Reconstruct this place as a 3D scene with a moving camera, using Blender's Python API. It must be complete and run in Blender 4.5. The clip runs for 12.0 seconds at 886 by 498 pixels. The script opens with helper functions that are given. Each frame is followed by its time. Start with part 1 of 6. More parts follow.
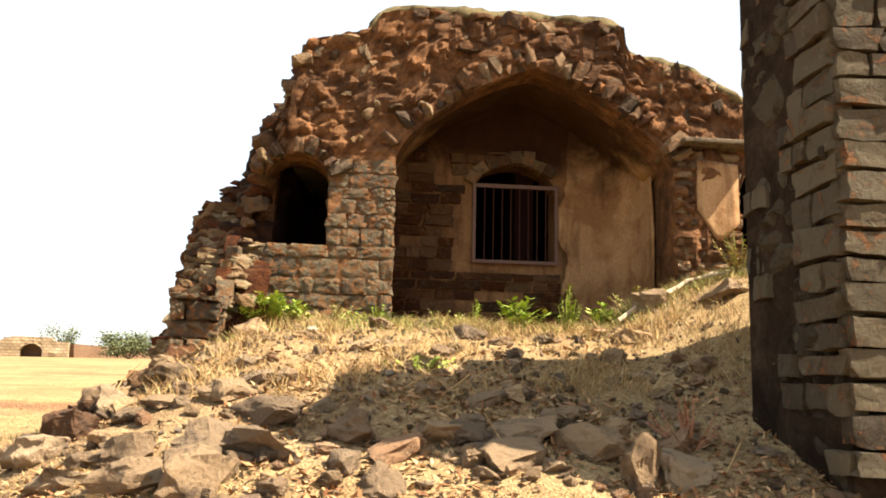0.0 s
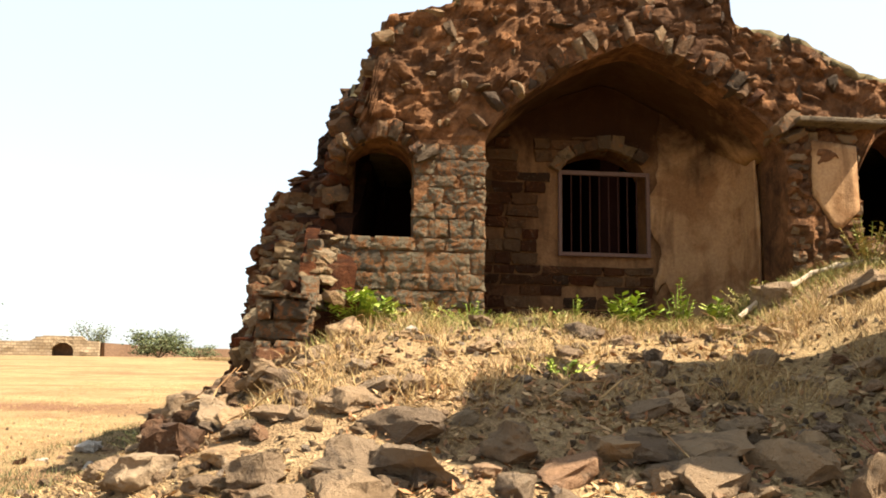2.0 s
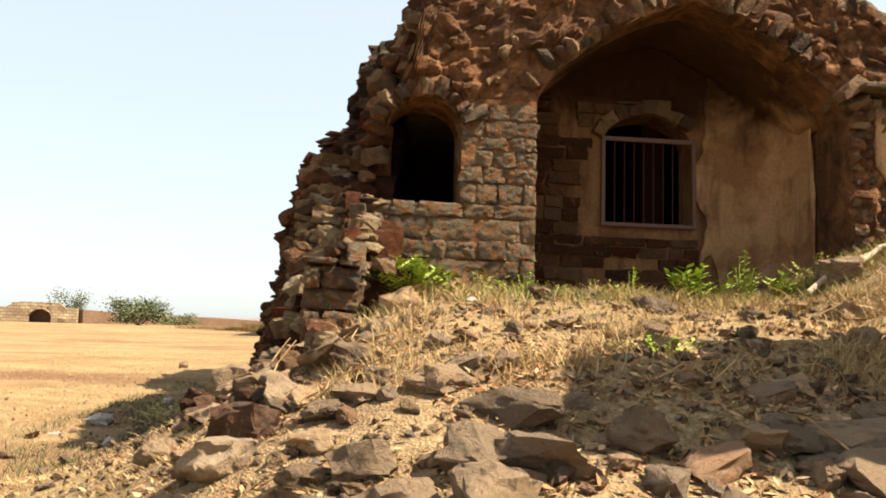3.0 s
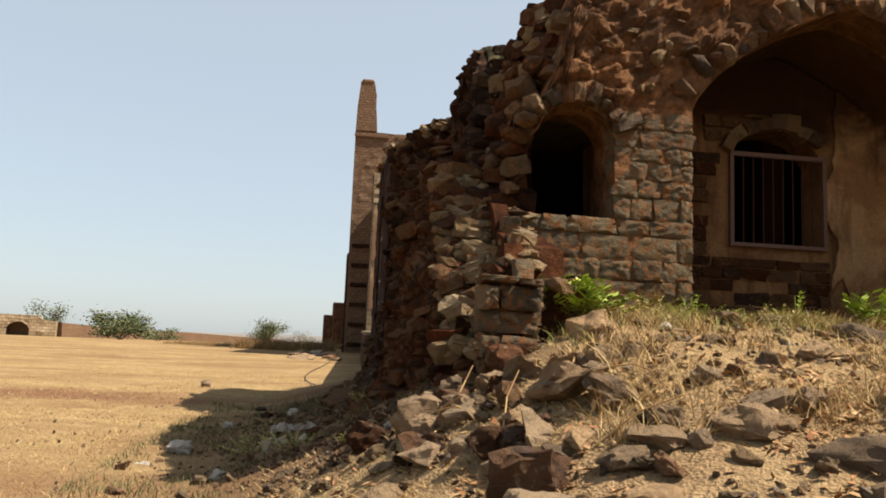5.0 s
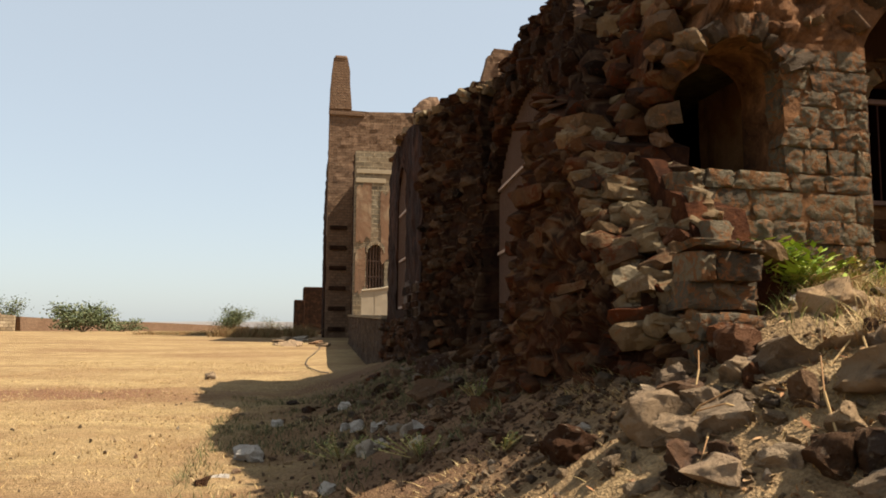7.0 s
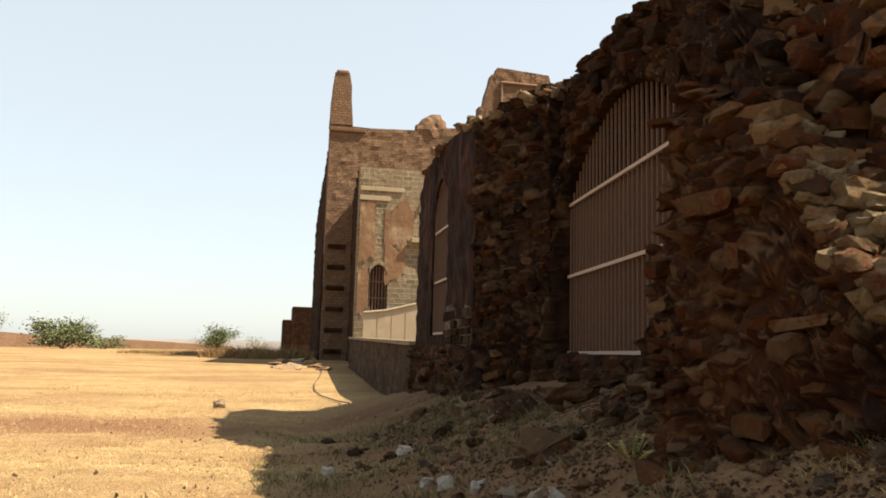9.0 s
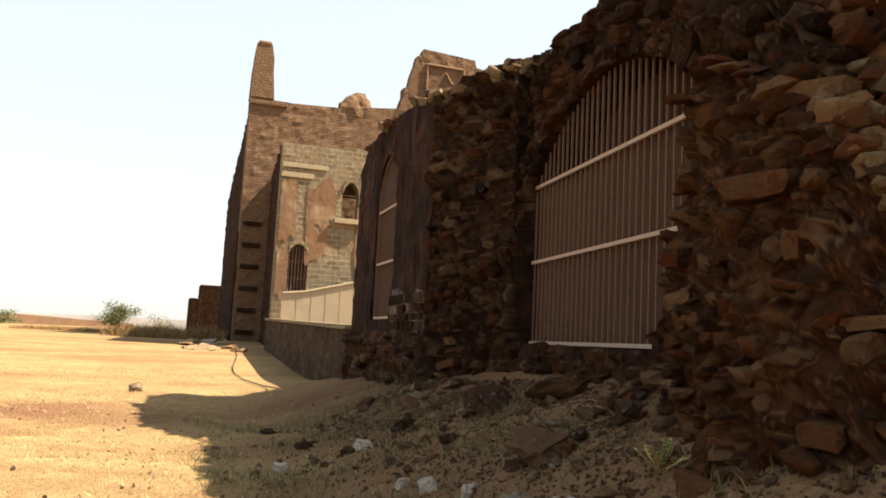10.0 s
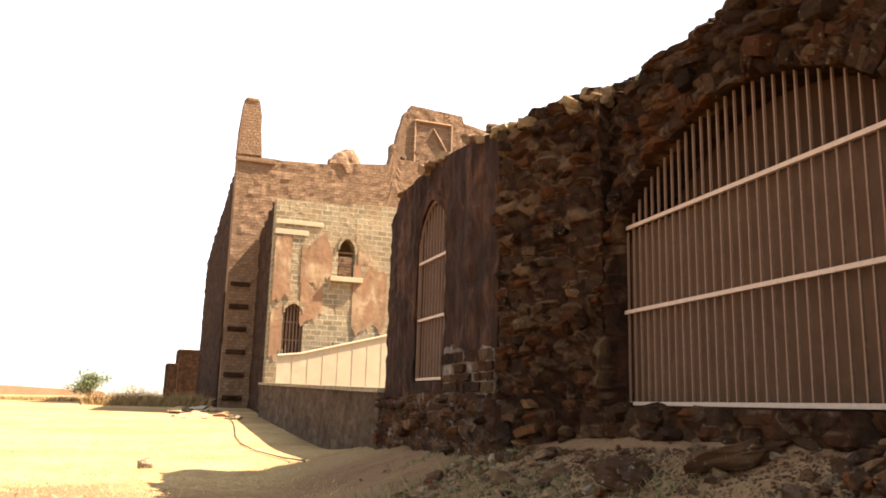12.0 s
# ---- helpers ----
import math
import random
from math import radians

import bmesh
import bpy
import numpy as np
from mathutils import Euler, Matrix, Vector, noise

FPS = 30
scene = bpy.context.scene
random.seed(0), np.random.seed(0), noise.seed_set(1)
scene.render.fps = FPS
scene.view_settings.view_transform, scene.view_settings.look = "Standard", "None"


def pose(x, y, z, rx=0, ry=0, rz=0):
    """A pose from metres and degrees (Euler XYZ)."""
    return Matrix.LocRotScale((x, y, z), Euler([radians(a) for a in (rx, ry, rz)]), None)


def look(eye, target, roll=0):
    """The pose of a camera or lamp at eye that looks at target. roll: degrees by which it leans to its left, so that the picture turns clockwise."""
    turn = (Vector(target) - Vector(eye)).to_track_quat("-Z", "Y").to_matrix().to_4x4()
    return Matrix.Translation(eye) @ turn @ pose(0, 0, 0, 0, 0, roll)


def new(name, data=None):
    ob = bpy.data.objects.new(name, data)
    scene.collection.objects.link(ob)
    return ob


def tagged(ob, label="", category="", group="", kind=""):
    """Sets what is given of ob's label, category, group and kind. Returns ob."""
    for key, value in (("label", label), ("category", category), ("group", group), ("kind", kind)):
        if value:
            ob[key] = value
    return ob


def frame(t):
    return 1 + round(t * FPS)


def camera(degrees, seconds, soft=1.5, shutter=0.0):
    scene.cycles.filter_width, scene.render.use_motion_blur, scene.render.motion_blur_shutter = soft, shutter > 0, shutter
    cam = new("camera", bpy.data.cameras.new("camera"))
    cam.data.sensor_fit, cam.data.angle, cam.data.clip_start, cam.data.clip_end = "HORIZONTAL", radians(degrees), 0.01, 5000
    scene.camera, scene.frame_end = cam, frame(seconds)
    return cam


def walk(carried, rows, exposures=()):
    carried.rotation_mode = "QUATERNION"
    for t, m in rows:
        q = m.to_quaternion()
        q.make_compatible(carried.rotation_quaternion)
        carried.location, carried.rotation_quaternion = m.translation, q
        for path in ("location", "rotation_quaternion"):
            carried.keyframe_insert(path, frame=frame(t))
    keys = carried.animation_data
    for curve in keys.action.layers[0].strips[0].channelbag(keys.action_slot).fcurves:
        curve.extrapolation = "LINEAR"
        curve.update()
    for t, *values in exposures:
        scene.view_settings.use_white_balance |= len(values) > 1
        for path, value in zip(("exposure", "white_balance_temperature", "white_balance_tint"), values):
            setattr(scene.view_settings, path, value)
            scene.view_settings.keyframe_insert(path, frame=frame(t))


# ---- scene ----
cam = camera(57.6, 12.0, 1.8)
METRES, EYE, TILT, LEAN, TURN = 10.0, 1.5, 0.0, 0.0, -6.5
ROWS = [
    (0.0, 0.0, 0.0, 0.0, -0.18, 8.15, -1.24),
    (0.5, -0.0087, 0.0093, -0.0004, 0.18, 8.12, -0.59),
    (1.0, -0.0249, 0.0318, 0.0018, 0.36, 8.66, -1.15),
    (1.5, -0.0428, 0.0493, 0.0022, 1.55, 7.8, -2.84),
    (2.0, -0.0755, 0.0686, 0.0036, 1.42, 7.88, -0.95),
    (2.5, -0.1073, 0.093, 0.0018, 1.24, 6.33, -0.53),
    (3.0, -0.1433, 0.1167, 0.0044, -0.2, 5.88, -1.62),
    (3.5, -0.1828, 0.1299, 0.0039, 0.82, 5.53, -0.29),
    (5.5, -0.3331, 0.2119, 0.0057, -2.61, 7.55, -2.74),
    (6.0, -0.3682, 0.2449, 0.0058, -2.4, 7.29, -1.64),
    (6.5, -0.4029, 0.2723, 0.0045, -3.8, 5.93, -0.5),
    (8.5, -0.5088, 0.4142, 0.0119, -6.87, 6.82, -1.57),
    (9.0, -0.5335, 0.457, 0.0157, -6.18, 7.54, -1.52),
    (9.5, -0.5634, 0.4943, 0.0162, -8.16, 7.47, -1.09),
    (10.0, -0.5888, 0.5374, 0.0175, -12.83, 6.67, -2.86),
    (10.5, -0.6099, 0.575, 0.0209, -15.68, 8.11, -3.4),
    (11.0, -0.6393, 0.6107, 0.0203, -18.39, 10.25, -2.66),
    (11.5, -0.6606, 0.6473, 0.0168, -17.78, 10.28, -1.28),
    (12.0, -0.6853, 0.6908, 0.0166, -14.66, 10.96, -1.55),
]
EXPOSURES = [(0.0, 2.07, 7150, 10), (2.5, 1.75, 7000, 10), (3.7, 1.45, 7000, 10), (5.5, 1.05, 6800, 10), (6.5, 1.07, 6850, 10), (8.5, 1.5, 7300, 10), (9.5, 1.56, 7400, 10), (10.5, 2.17, 7600, 12), (11.0, 2.7, 7650, 13), (11.5, 2.9, 7600, 13), (12.0, 2.67, 7550, 13)]
walk(cam, [(t, pose(0, 0, EYE, TILT, LEAN, TURN) @ pose(METRES * x, METRES * y, METRES * z, 90 + pitch, roll, yaw)) for t, x, y, z, yaw, pitch, roll in ROWS], EXPOSURES)

# ---- world, sun ----
SUN_DIR = Vector((3.65, -1.05, 5.0)).normalized()
world = bpy.data.worlds.new("sky")
scene.world = world
world.use_nodes = True
wn = world.node_tree.nodes
sky = wn.new("ShaderNodeTexSky")
sky.sky_type = "NISHITA"
sky.sun_disc = False
sky.sun_elevation = math.asin(SUN_DIR.z)
sky.sun_rotation = math.atan2(SUN_DIR.x, SUN_DIR.y)
sky.air_density, sky.dust_density, sky.ozone_density, sky.altitude = 1.0, 2.0, 1.0, 300
haze = wn.new("ShaderNodeMix")
haze.data_type = "RGBA"
haze.inputs[0].default_value = 0.7
haze.inputs[7].default_value = (2.55, 2.9, 3.2, 1)
world.node_tree.links.new(sky.outputs[0], haze.inputs[6])
world.node_tree.links.new(haze.outputs[2], wn["Background"].inputs[0])
wn["Background"].inputs[1].default_value = 0.108
sun = new("sun", bpy.data.lights.new("sun", "SUN"))
sun.data.energy, sun.data.angle, sun.data.color = 5.0, radians(0.53), (1.0, 0.93, 0.82)
sun.matrix_basis = look((20, -10, 30), Vector((20, -10, 30)) - SUN_DIR)


# ---- materials ----
def nodes_of(name, rough=0.9):
    m = bpy.data.materials.new(name)
    m.use_nodes = True
    t = m.node_tree
    b = t.nodes["Principled BSDF"]
    b.inputs["Roughness"].default_value = rough
    b.inputs["Specular IOR Level"].default_value = 0.04
    return m, t, b


def link(t, a, b):
    t.links.new(a, b)


def coords(t, local=False):
    if local:
        return t.nodes.new("ShaderNodeTexCoord").outputs["Object"]
    return t.nodes.new("ShaderNodeNewGeometry").outputs["Position"]


def noise_tex(t, vec, scale, detail=5.0, rough=0.6, distort=0.0):
    n = t.nodes.new("ShaderNodeTexNoise")
    n.inputs["Scale"].default_value, n.inputs["Detail"].default_value = scale, detail
    n.inputs["Roughness"].default_value, n.inputs["Distortion"].default_value = rough, distort
    link(t, vec, n.inputs["Vector"])
    return n.outputs["Fac"]


def ramp(t, fac, stops):
    r = t.nodes.new("ShaderNodeValToRGB")
    e = r.color_ramp.elements
    while len(e) < len(stops):
        e.new(0.5)
    for el, (p, c) in zip(e, stops):
        el.position = p
        el.color = (*c, 1) if len(c) == 3 else c
    link(t, fac, r.inputs[0])
    return r.outputs[0]


def grey(v):
    return (v, v, v)


def mix(t, fac, a, b, kind="MIX"):
    n = t.nodes.new("ShaderNodeMix")
    n.data_type, n.blend_type = "RGBA", kind
    for sock, val in ((n.inputs[0], fac), (n.inputs[6], a), (n.inputs[7], b)):
        if isinstance(val, (int, float)):
            sock.default_value = val
        elif isinstance(val, tuple):
            sock.default_value = (*val, 1)
        else:
            link(t, val, sock)
    return n.outputs[2]


def bump(t, b, height, strength=0.5, dist=0.02):
    n = t.nodes.new("ShaderNodeBump")
    n.inputs["Strength"].default_value, n.inputs["Distance"].default_value = strength, dist
    link(t, height, n.inputs["Height"])
    link(t, n.outputs[0], b.inputs["Normal"])


def stone_material(name, palette, island=False, stain=(0.05, 0.04, 0.035), lichen=0.25, red=(0.24, 0.085, 0.03), redness=0.0, tone=0.6, smear_scale=7.5):
    """Weathered stone: a hue of its own for each piece, grain, stains and mortar smears."""
    m, t, b = nodes_of(name, 0.92)
    p = coords(t)
    if island:
        rnd = t.nodes.new("ShaderNodeNewGeometry").outputs["Random Per Island"]
    else:
        rnd = t.nodes.new("ShaderNodeObjectInfo").outputs["Random"]
    n = len(palette)
    palette = [tuple(v * tone for v in c) for c in palette]
    stain = tuple(v * tone for v in stain)
    base = ramp(t, rnd, [(i / max(1, n - 1), c) for i, c in enumerate(palette)])
    grain = noise_tex(t, p, 60, 6, 0.7)
    patch = noise_tex(t, p, 5, 5, 0.65, 0.6)
    col = mix(t, ramp(t, grain, [(0.35, grey(0.0)), (0.7, grey(0.55))]), base, grey(0.45), "OVERLAY")
    col = mix(t, ramp(t, patch, [(0.52, grey(0.0)), (0.68, grey(0.7))]), col, stain)
    if redness:
        smear = noise_tex(t, p, smear_scale, 8, 0.75, 0.8)
        col = mix(t, ramp(t, smear, [(0.60 - redness * 0.1, grey(0.0)), (0.66 - redness * 0.1, grey(0.85))]), col, red)
    spots = noise_tex(t, p, 19, 4, 0.6)
    col = mix(t, ramp(t, spots, [(0.60, grey(0.0)), (0.72, grey(lichen))]), col, (0.30, 0.25, 0.18))
    link(t, col, b.inputs["Base Color"])
    crag = noise_tex(t, p, 24, 8, 0.75, 0.3)
    lump = noise_tex(t, p, 9, 4, 0.6, 0.8)
    bump(t, b, mix(t, 0.5, crag, lump), 1.0, 0.09)
    return m


DARK = [(0.08, 0.055, 0.036), (0.16, 0.104, 0.062), (0.12, 0.054, 0.029), (0.25, 0.168, 0.095), (0.14, 0.073, 0.04), (0.075, 0.055, 0.04), (0.32, 0.22, 0.13), (0.18, 0.093, 0.048)]
# rubble colours lowered to put the west walls' shade into them
SHADED = [(0.023, 0.013, 0.008), (0.062, 0.034, 0.019), (0.038, 0.017, 0.009), (0.135, 0.08, 0.045), (0.054, 0.023, 0.011), (0.095, 0.036, 0.015)]
GREY = [(0.22, 0.18, 0.125), (0.30, 0.245, 0.165), (0.16, 0.125, 0.09), (0.34, 0.27, 0.175), (0.25, 0.195, 0.13)]
PALE = [(0.30, 0.25, 0.18), (0.36, 0.30, 0.21), (0.27, 0.20, 0.13), (0.33, 0.28, 0.21)]
ROCK = [(0.19, 0.13, 0.083), (0.31, 0.21, 0.125), (0.13, 0.092, 0.063), (0.45, 0.29, 0.155), (0.22, 0.155, 0.10), (0.37, 0.265, 0.165), (0.30, 0.16, 0.088)]
M_RUBBLE = stone_material("rubble_stone", DARK, redness=0.35, red=(0.30, 0.12, 0.048), tone=0.85)
M_RUBBLE_FINE = stone_material("rubble_fill", DARK, island=True, redness=0.4, red=(0.30, 0.12, 0.048), tone=0.85)
M_ASHLAR = stone_material("basalt_block", GREY, redness=1.1, red=(0.21, 0.09, 0.036), lichen=0.2, tone=0.52, smear_scale=13.0)
M_QUOIN = stone_material("quoin_block", GREY, redness=0.4, red=(0.22, 0.10, 0.045), lichen=0.3, tone=0.46, smear_scale=5.0)
M_ASHLARFILL = stone_material("basalt_fill", GREY, island=True, redness=0.5, red=(0.24, 0.098, 0.038), lichen=0.25, tone=0.5)
# red mud hues, also held dark for the stub's shaded west face
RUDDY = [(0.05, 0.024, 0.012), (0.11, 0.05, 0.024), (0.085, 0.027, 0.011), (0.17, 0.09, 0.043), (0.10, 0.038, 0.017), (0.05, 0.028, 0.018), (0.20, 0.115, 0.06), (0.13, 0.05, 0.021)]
# tan hues made pale to put sunlight on the broken wall tops
TAN = [(0.36, 0.25, 0.14), (0.44, 0.32, 0.185), (0.25, 0.15, 0.075), (0.50, 0.38, 0.23), (0.31, 0.17, 0.08), (0.40, 0.30, 0.19), (0.19, 0.105, 0.053)]
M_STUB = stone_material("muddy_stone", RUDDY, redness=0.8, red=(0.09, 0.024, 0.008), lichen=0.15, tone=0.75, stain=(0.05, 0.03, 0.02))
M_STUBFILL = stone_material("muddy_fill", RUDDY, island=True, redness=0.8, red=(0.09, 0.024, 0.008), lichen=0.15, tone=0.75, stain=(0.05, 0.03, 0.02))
M_TAN = stone_material("sunlit_tan_stone", TAN, tone=0.54, redness=0.35, red=(0.19, 0.075, 0.028), lichen=0.35, stain=(0.17, 0.10, 0.055))
M_TANFILL = stone_material("sunlit_tan_fill", TAN, tone=0.54, island=True, redness=0.45, red=(0.19, 0.075, 0.028), lichen=0.35, stain=(0.17, 0.10, 0.055))
M_SHADEDSTONE = stone_material("shaded_stone", SHADED, lichen=0.3, stain=(0.02, 0.014, 0.012), redness=0.3, red=(0.06, 0.022, 0.011), tone=0.55)
M_SHADEDFILL = stone_material("shaded_fill", SHADED, island=True, lichen=0.3, stain=(0.02, 0.014, 0.012), redness=0.3, red=(0.06, 0.022, 0.011), tone=0.55)
M_PALE = stone_material("pale_block", PALE, lichen=0.5)
M_ROCK = stone_material("field_rock", ROCK, lichen=0.4, tone=0.95)
# darker copy of the field rock, with shade put into its colour
M_SHADEDROCK = stone_material("shaded_rock", SHADED + [(0.09, 0.06, 0.04)], lichen=0.5, tone=1.2)
M_WHITE = stone_material("white_rock", [(0.62, 0.54, 0.45), (0.7, 0.62, 0.52), (0.5, 0.41, 0.31)], stain=(0.3, 0.22, 0.16), tone=0.68)
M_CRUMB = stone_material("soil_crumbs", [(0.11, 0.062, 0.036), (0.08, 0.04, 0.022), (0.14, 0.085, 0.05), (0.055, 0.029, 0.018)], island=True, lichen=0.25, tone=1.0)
M_GRAVEL = stone_material("gravel", ROCK + [(0.4, 0.33, 0.25)], island=True, lichen=0.4)


def earth_material(name, c1, c2, c3, scale=6.0, rough=0.95, depth=0.03):
    m, t, b = nodes_of(name, rough)
    p = coords(t)
    a = noise_tex(t, p, scale, 8, 0.7, 0.5)
    d = noise_tex(t, p, scale * 9, 6, 0.7)
    col = ramp(t, a, [(0.32, c1), (0.5, c2), (0.68, c3)])
    col = mix(t, ramp(t, d, [(0.35, grey(0.35)), (0.7, grey(0.0))]), col, tuple(v * 0.35 for v in c1))
    link(t, col, b.inputs["Base Color"])
    bump(t, b, d, 0.9, depth)
    return m




def bedded_material(name, palette, mortar, tone=1.0, stain=(0.03, 0.018, 0.012), lichen=0.25, mortar_share=0.0):
    """Rubble bedded in mud mortar, one hue to a stone."""
    m, t, b = nodes_of(name, 0.94)
    p = coords(t)
    number, joint = t.nodes.new("ShaderNodeAttribute"), t.nodes.new("ShaderNodeAttribute")
    number.attribute_name, joint.attribute_name = "stone", "joint"
    n = len(palette)
    base = ramp(t, number.outputs["Fac"], [(i / (n - 1), tuple(v * tone for v in c)) for i, c in enumerate(palette)])
    big = noise_tex(t, p, 3.5, 7, 0.7, 0.6)
    bed = ramp(t, big, [(0.32, mortar[0]), (0.5, mortar[1]), (0.68, mortar[2])])
    wobble = noise_tex(t, p, 16, 6, 0.7)
    edge = t.nodes.new("ShaderNodeMath")
    edge.operation = "MULTIPLY_ADD"
    edge.inputs[1].default_value = 0.9
    link(t, wobble, edge.inputs[0])
    link(t, joint.outputs["Fac"], edge.inputs[2])
    col = mix(t, ramp(t, edge.outputs[0], [(0.72 + mortar_share, grey(0.0)), (1.0 + mortar_share, grey(1.0))]), bed, base)
    grain = noise_tex(t, p, 60, 6, 0.7)
    col = mix(t, ramp(t, grain, [(0.35, grey(0.0)), (0.7, grey(0.55))]), col, grey(0.45), "OVERLAY")
    patch = noise_tex(t, p, 4.2, 6, 0.68, 0.8)
    col = mix(t, ramp(t, patch, [(0.5, grey(0.0)), (0.68, grey(0.75))]), col, stain)
    broad = noise_tex(t, p, 0.95, 5, 0.6, 0.4)
    col = mix(t, ramp(t, broad, [(0.46, grey(0.0)), (0.64, grey(0.6))]), col, stain)
    spots = noise_tex(t, p, 23, 4, 0.6)
    col = mix(t, ramp(t, spots, [(0.61, grey(0.0)), (0.72, grey(lichen))]), col, tuple(3.0 * v for v in mortar[1]))
    link(t, col, b.inputs["Base Color"])
    crag = noise_tex(t, p, 26, 9, 0.78, 0.3)
    lump = noise_tex(t, p, 9, 5, 0.65, 0.8)
    bump(t, b, mix(t, 0.5, crag, lump), 1.0, 0.1)
    return m


M_BED_FRONT = bedded_material("bedded_front_rubble", DARK, ((0.075, 0.035, 0.018), (0.205, 0.097, 0.045), (0.37, 0.175, 0.08)), 0.95, (0.05, 0.03, 0.02), 0.22, 0.36)
M_BED_SHADED = bedded_material("bedded_shaded_rubble", SHADED, ((0.014, 0.0075, 0.005), (0.038, 0.0165, 0.0095), (0.095, 0.04, 0.021)), 0.9, (0.01, 0.006, 0.005))
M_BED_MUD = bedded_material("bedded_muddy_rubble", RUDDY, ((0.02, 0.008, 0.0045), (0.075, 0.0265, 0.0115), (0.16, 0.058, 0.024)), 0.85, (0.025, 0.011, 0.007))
M_BED_PILLAR = bedded_material("bedded_pillar_rubble", GREY, ((0.022, 0.014, 0.009), (0.05, 0.032, 0.02), (0.095, 0.062, 0.039)), 0.34, (0.022, 0.014, 0.009))
M_BED_SALT = bedded_material("bedded_salty_rubble", SHADED + RUDDY[:2], ((0.05, 0.034, 0.027), (0.12, 0.088, 0.07), (0.28, 0.225, 0.185)), 0.9, (0.03, 0.018, 0.014), 0.35)
M_SALT = earth_material("salt_stained_mortar", (0.06, 0.042, 0.034), (0.14, 0.105, 0.085), (0.33, 0.27, 0.225), 3.2, 0.95, 0.05)
M_ROOF = earth_material("grassy_roof", (0.10, 0.075, 0.042), (0.18, 0.14, 0.075), (0.25, 0.20, 0.10), 7.0)
# near-black masonry tone with the shade of west sides and rooms painted in
M_SHADEDWALL = earth_material("shaded_wall", (0.013, 0.007, 0.005), (0.03, 0.014, 0.008), (0.075, 0.034, 0.017), 2.6, 0.95, 0.06)
M_TERRACE = earth_material("terrace_wall", (0.04, 0.025, 0.017), (0.075, 0.05, 0.034), (0.12, 0.083, 0.058), 1.6, 0.95, 0.06)
# darker copy of the far masonry for side walls and ledges in shade
M_SHADEDSIDE = earth_material("shaded_side_wall", (0.02, 0.010, 0.006), (0.044, 0.022, 0.013), (0.085, 0.045, 0.028), 1.6, 0.95, 0.12)


def plaster_material(name, plain, worn, dark, edge=0.5, run=0.5, size=1.0, vault_shade=None):
    m, t, b = nodes_of(name, 0.88)
    p = coords(t)
    a = noise_tex(t, p, 1.7 * size, 7, 0.62, 0.7)
    streak = t.nodes.new("ShaderNodeMapping")
    streak.inputs["Scale"].default_value = (3.0, 3.0, 0.5)
    link(t, p, streak.inputs["Vector"])
    s = noise_tex(t, streak.outputs[0], 1.6 * size, 6, 0.65, 0.4)
    d = noise_tex(t, p, 30, 6, 0.7)
    col = mix(t, ramp(t, a, [(edge - 0.06, grey(0.0)), (edge + 0.08, grey(1.0))]), plain, worn)
    col = mix(t, ramp(t, s, [(run, grey(0.0)), (run + 0.22, grey(0.8))]), col, dark)
    col = mix(t, ramp(t, d, [(0.4, grey(0.3)), (0.65, grey(0.0))]), col, dark)
    if vault_shade:
        # shade under the vault, painted as ragged dark clouds that thicken with height
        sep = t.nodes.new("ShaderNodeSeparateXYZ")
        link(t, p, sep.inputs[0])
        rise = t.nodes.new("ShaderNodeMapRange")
        rise.inputs[1].default_value, rise.inputs[2].default_value = vault_shade
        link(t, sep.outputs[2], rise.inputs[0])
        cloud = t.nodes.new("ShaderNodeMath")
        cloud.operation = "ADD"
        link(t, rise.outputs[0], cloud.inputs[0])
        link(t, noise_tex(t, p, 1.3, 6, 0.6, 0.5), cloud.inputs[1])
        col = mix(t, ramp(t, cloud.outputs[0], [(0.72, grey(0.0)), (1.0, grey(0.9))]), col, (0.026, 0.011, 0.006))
    link(t, col, b.inputs["Base Color"])
    bump(t, b, mix(t, 0.35, a, d), 0.6, 0.03)
    return m


# the recess plasters get the vault's shade painted into their upper part
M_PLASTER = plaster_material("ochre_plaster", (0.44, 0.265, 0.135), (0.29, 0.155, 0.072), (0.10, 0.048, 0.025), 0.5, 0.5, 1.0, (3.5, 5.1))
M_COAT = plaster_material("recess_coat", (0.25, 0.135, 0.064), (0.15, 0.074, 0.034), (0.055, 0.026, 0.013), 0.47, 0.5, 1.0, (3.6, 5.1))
M_PLASTER_DARK = plaster_material("dark_streaked_plaster", (0.04, 0.018, 0.0115), (0.095, 0.043, 0.025), (0.010, 0.0055, 0.004), 0.57, 0.36, 0.9)
M_SHADEPLASTER = plaster_material("vault_plaster", (0.125, 0.055, 0.024), (0.065, 0.028, 0.013), (0.022, 0.010, 0.006), 0.5, 0.5, 1.0, (3.3, 5.0))


def plain_material(name, col, rough=0.6, metal=0.0, scale=30.0, var=0.35):
    m, t, b = nodes_of(name, rough)
    b.inputs["Metallic"].default_value = metal
    p = coords(t)
    d = noise_tex(t, p, scale, 5, 0.65)
    c = mix(t, ramp(t, d, [(0.35, grey(var)), (0.7, grey(0.0))]), col, tuple(v * 0.4 for v in col))
    link(t, c, b.inputs["Base Color"])
    bump(t, b, d, 0.25, 0.004)
    return m


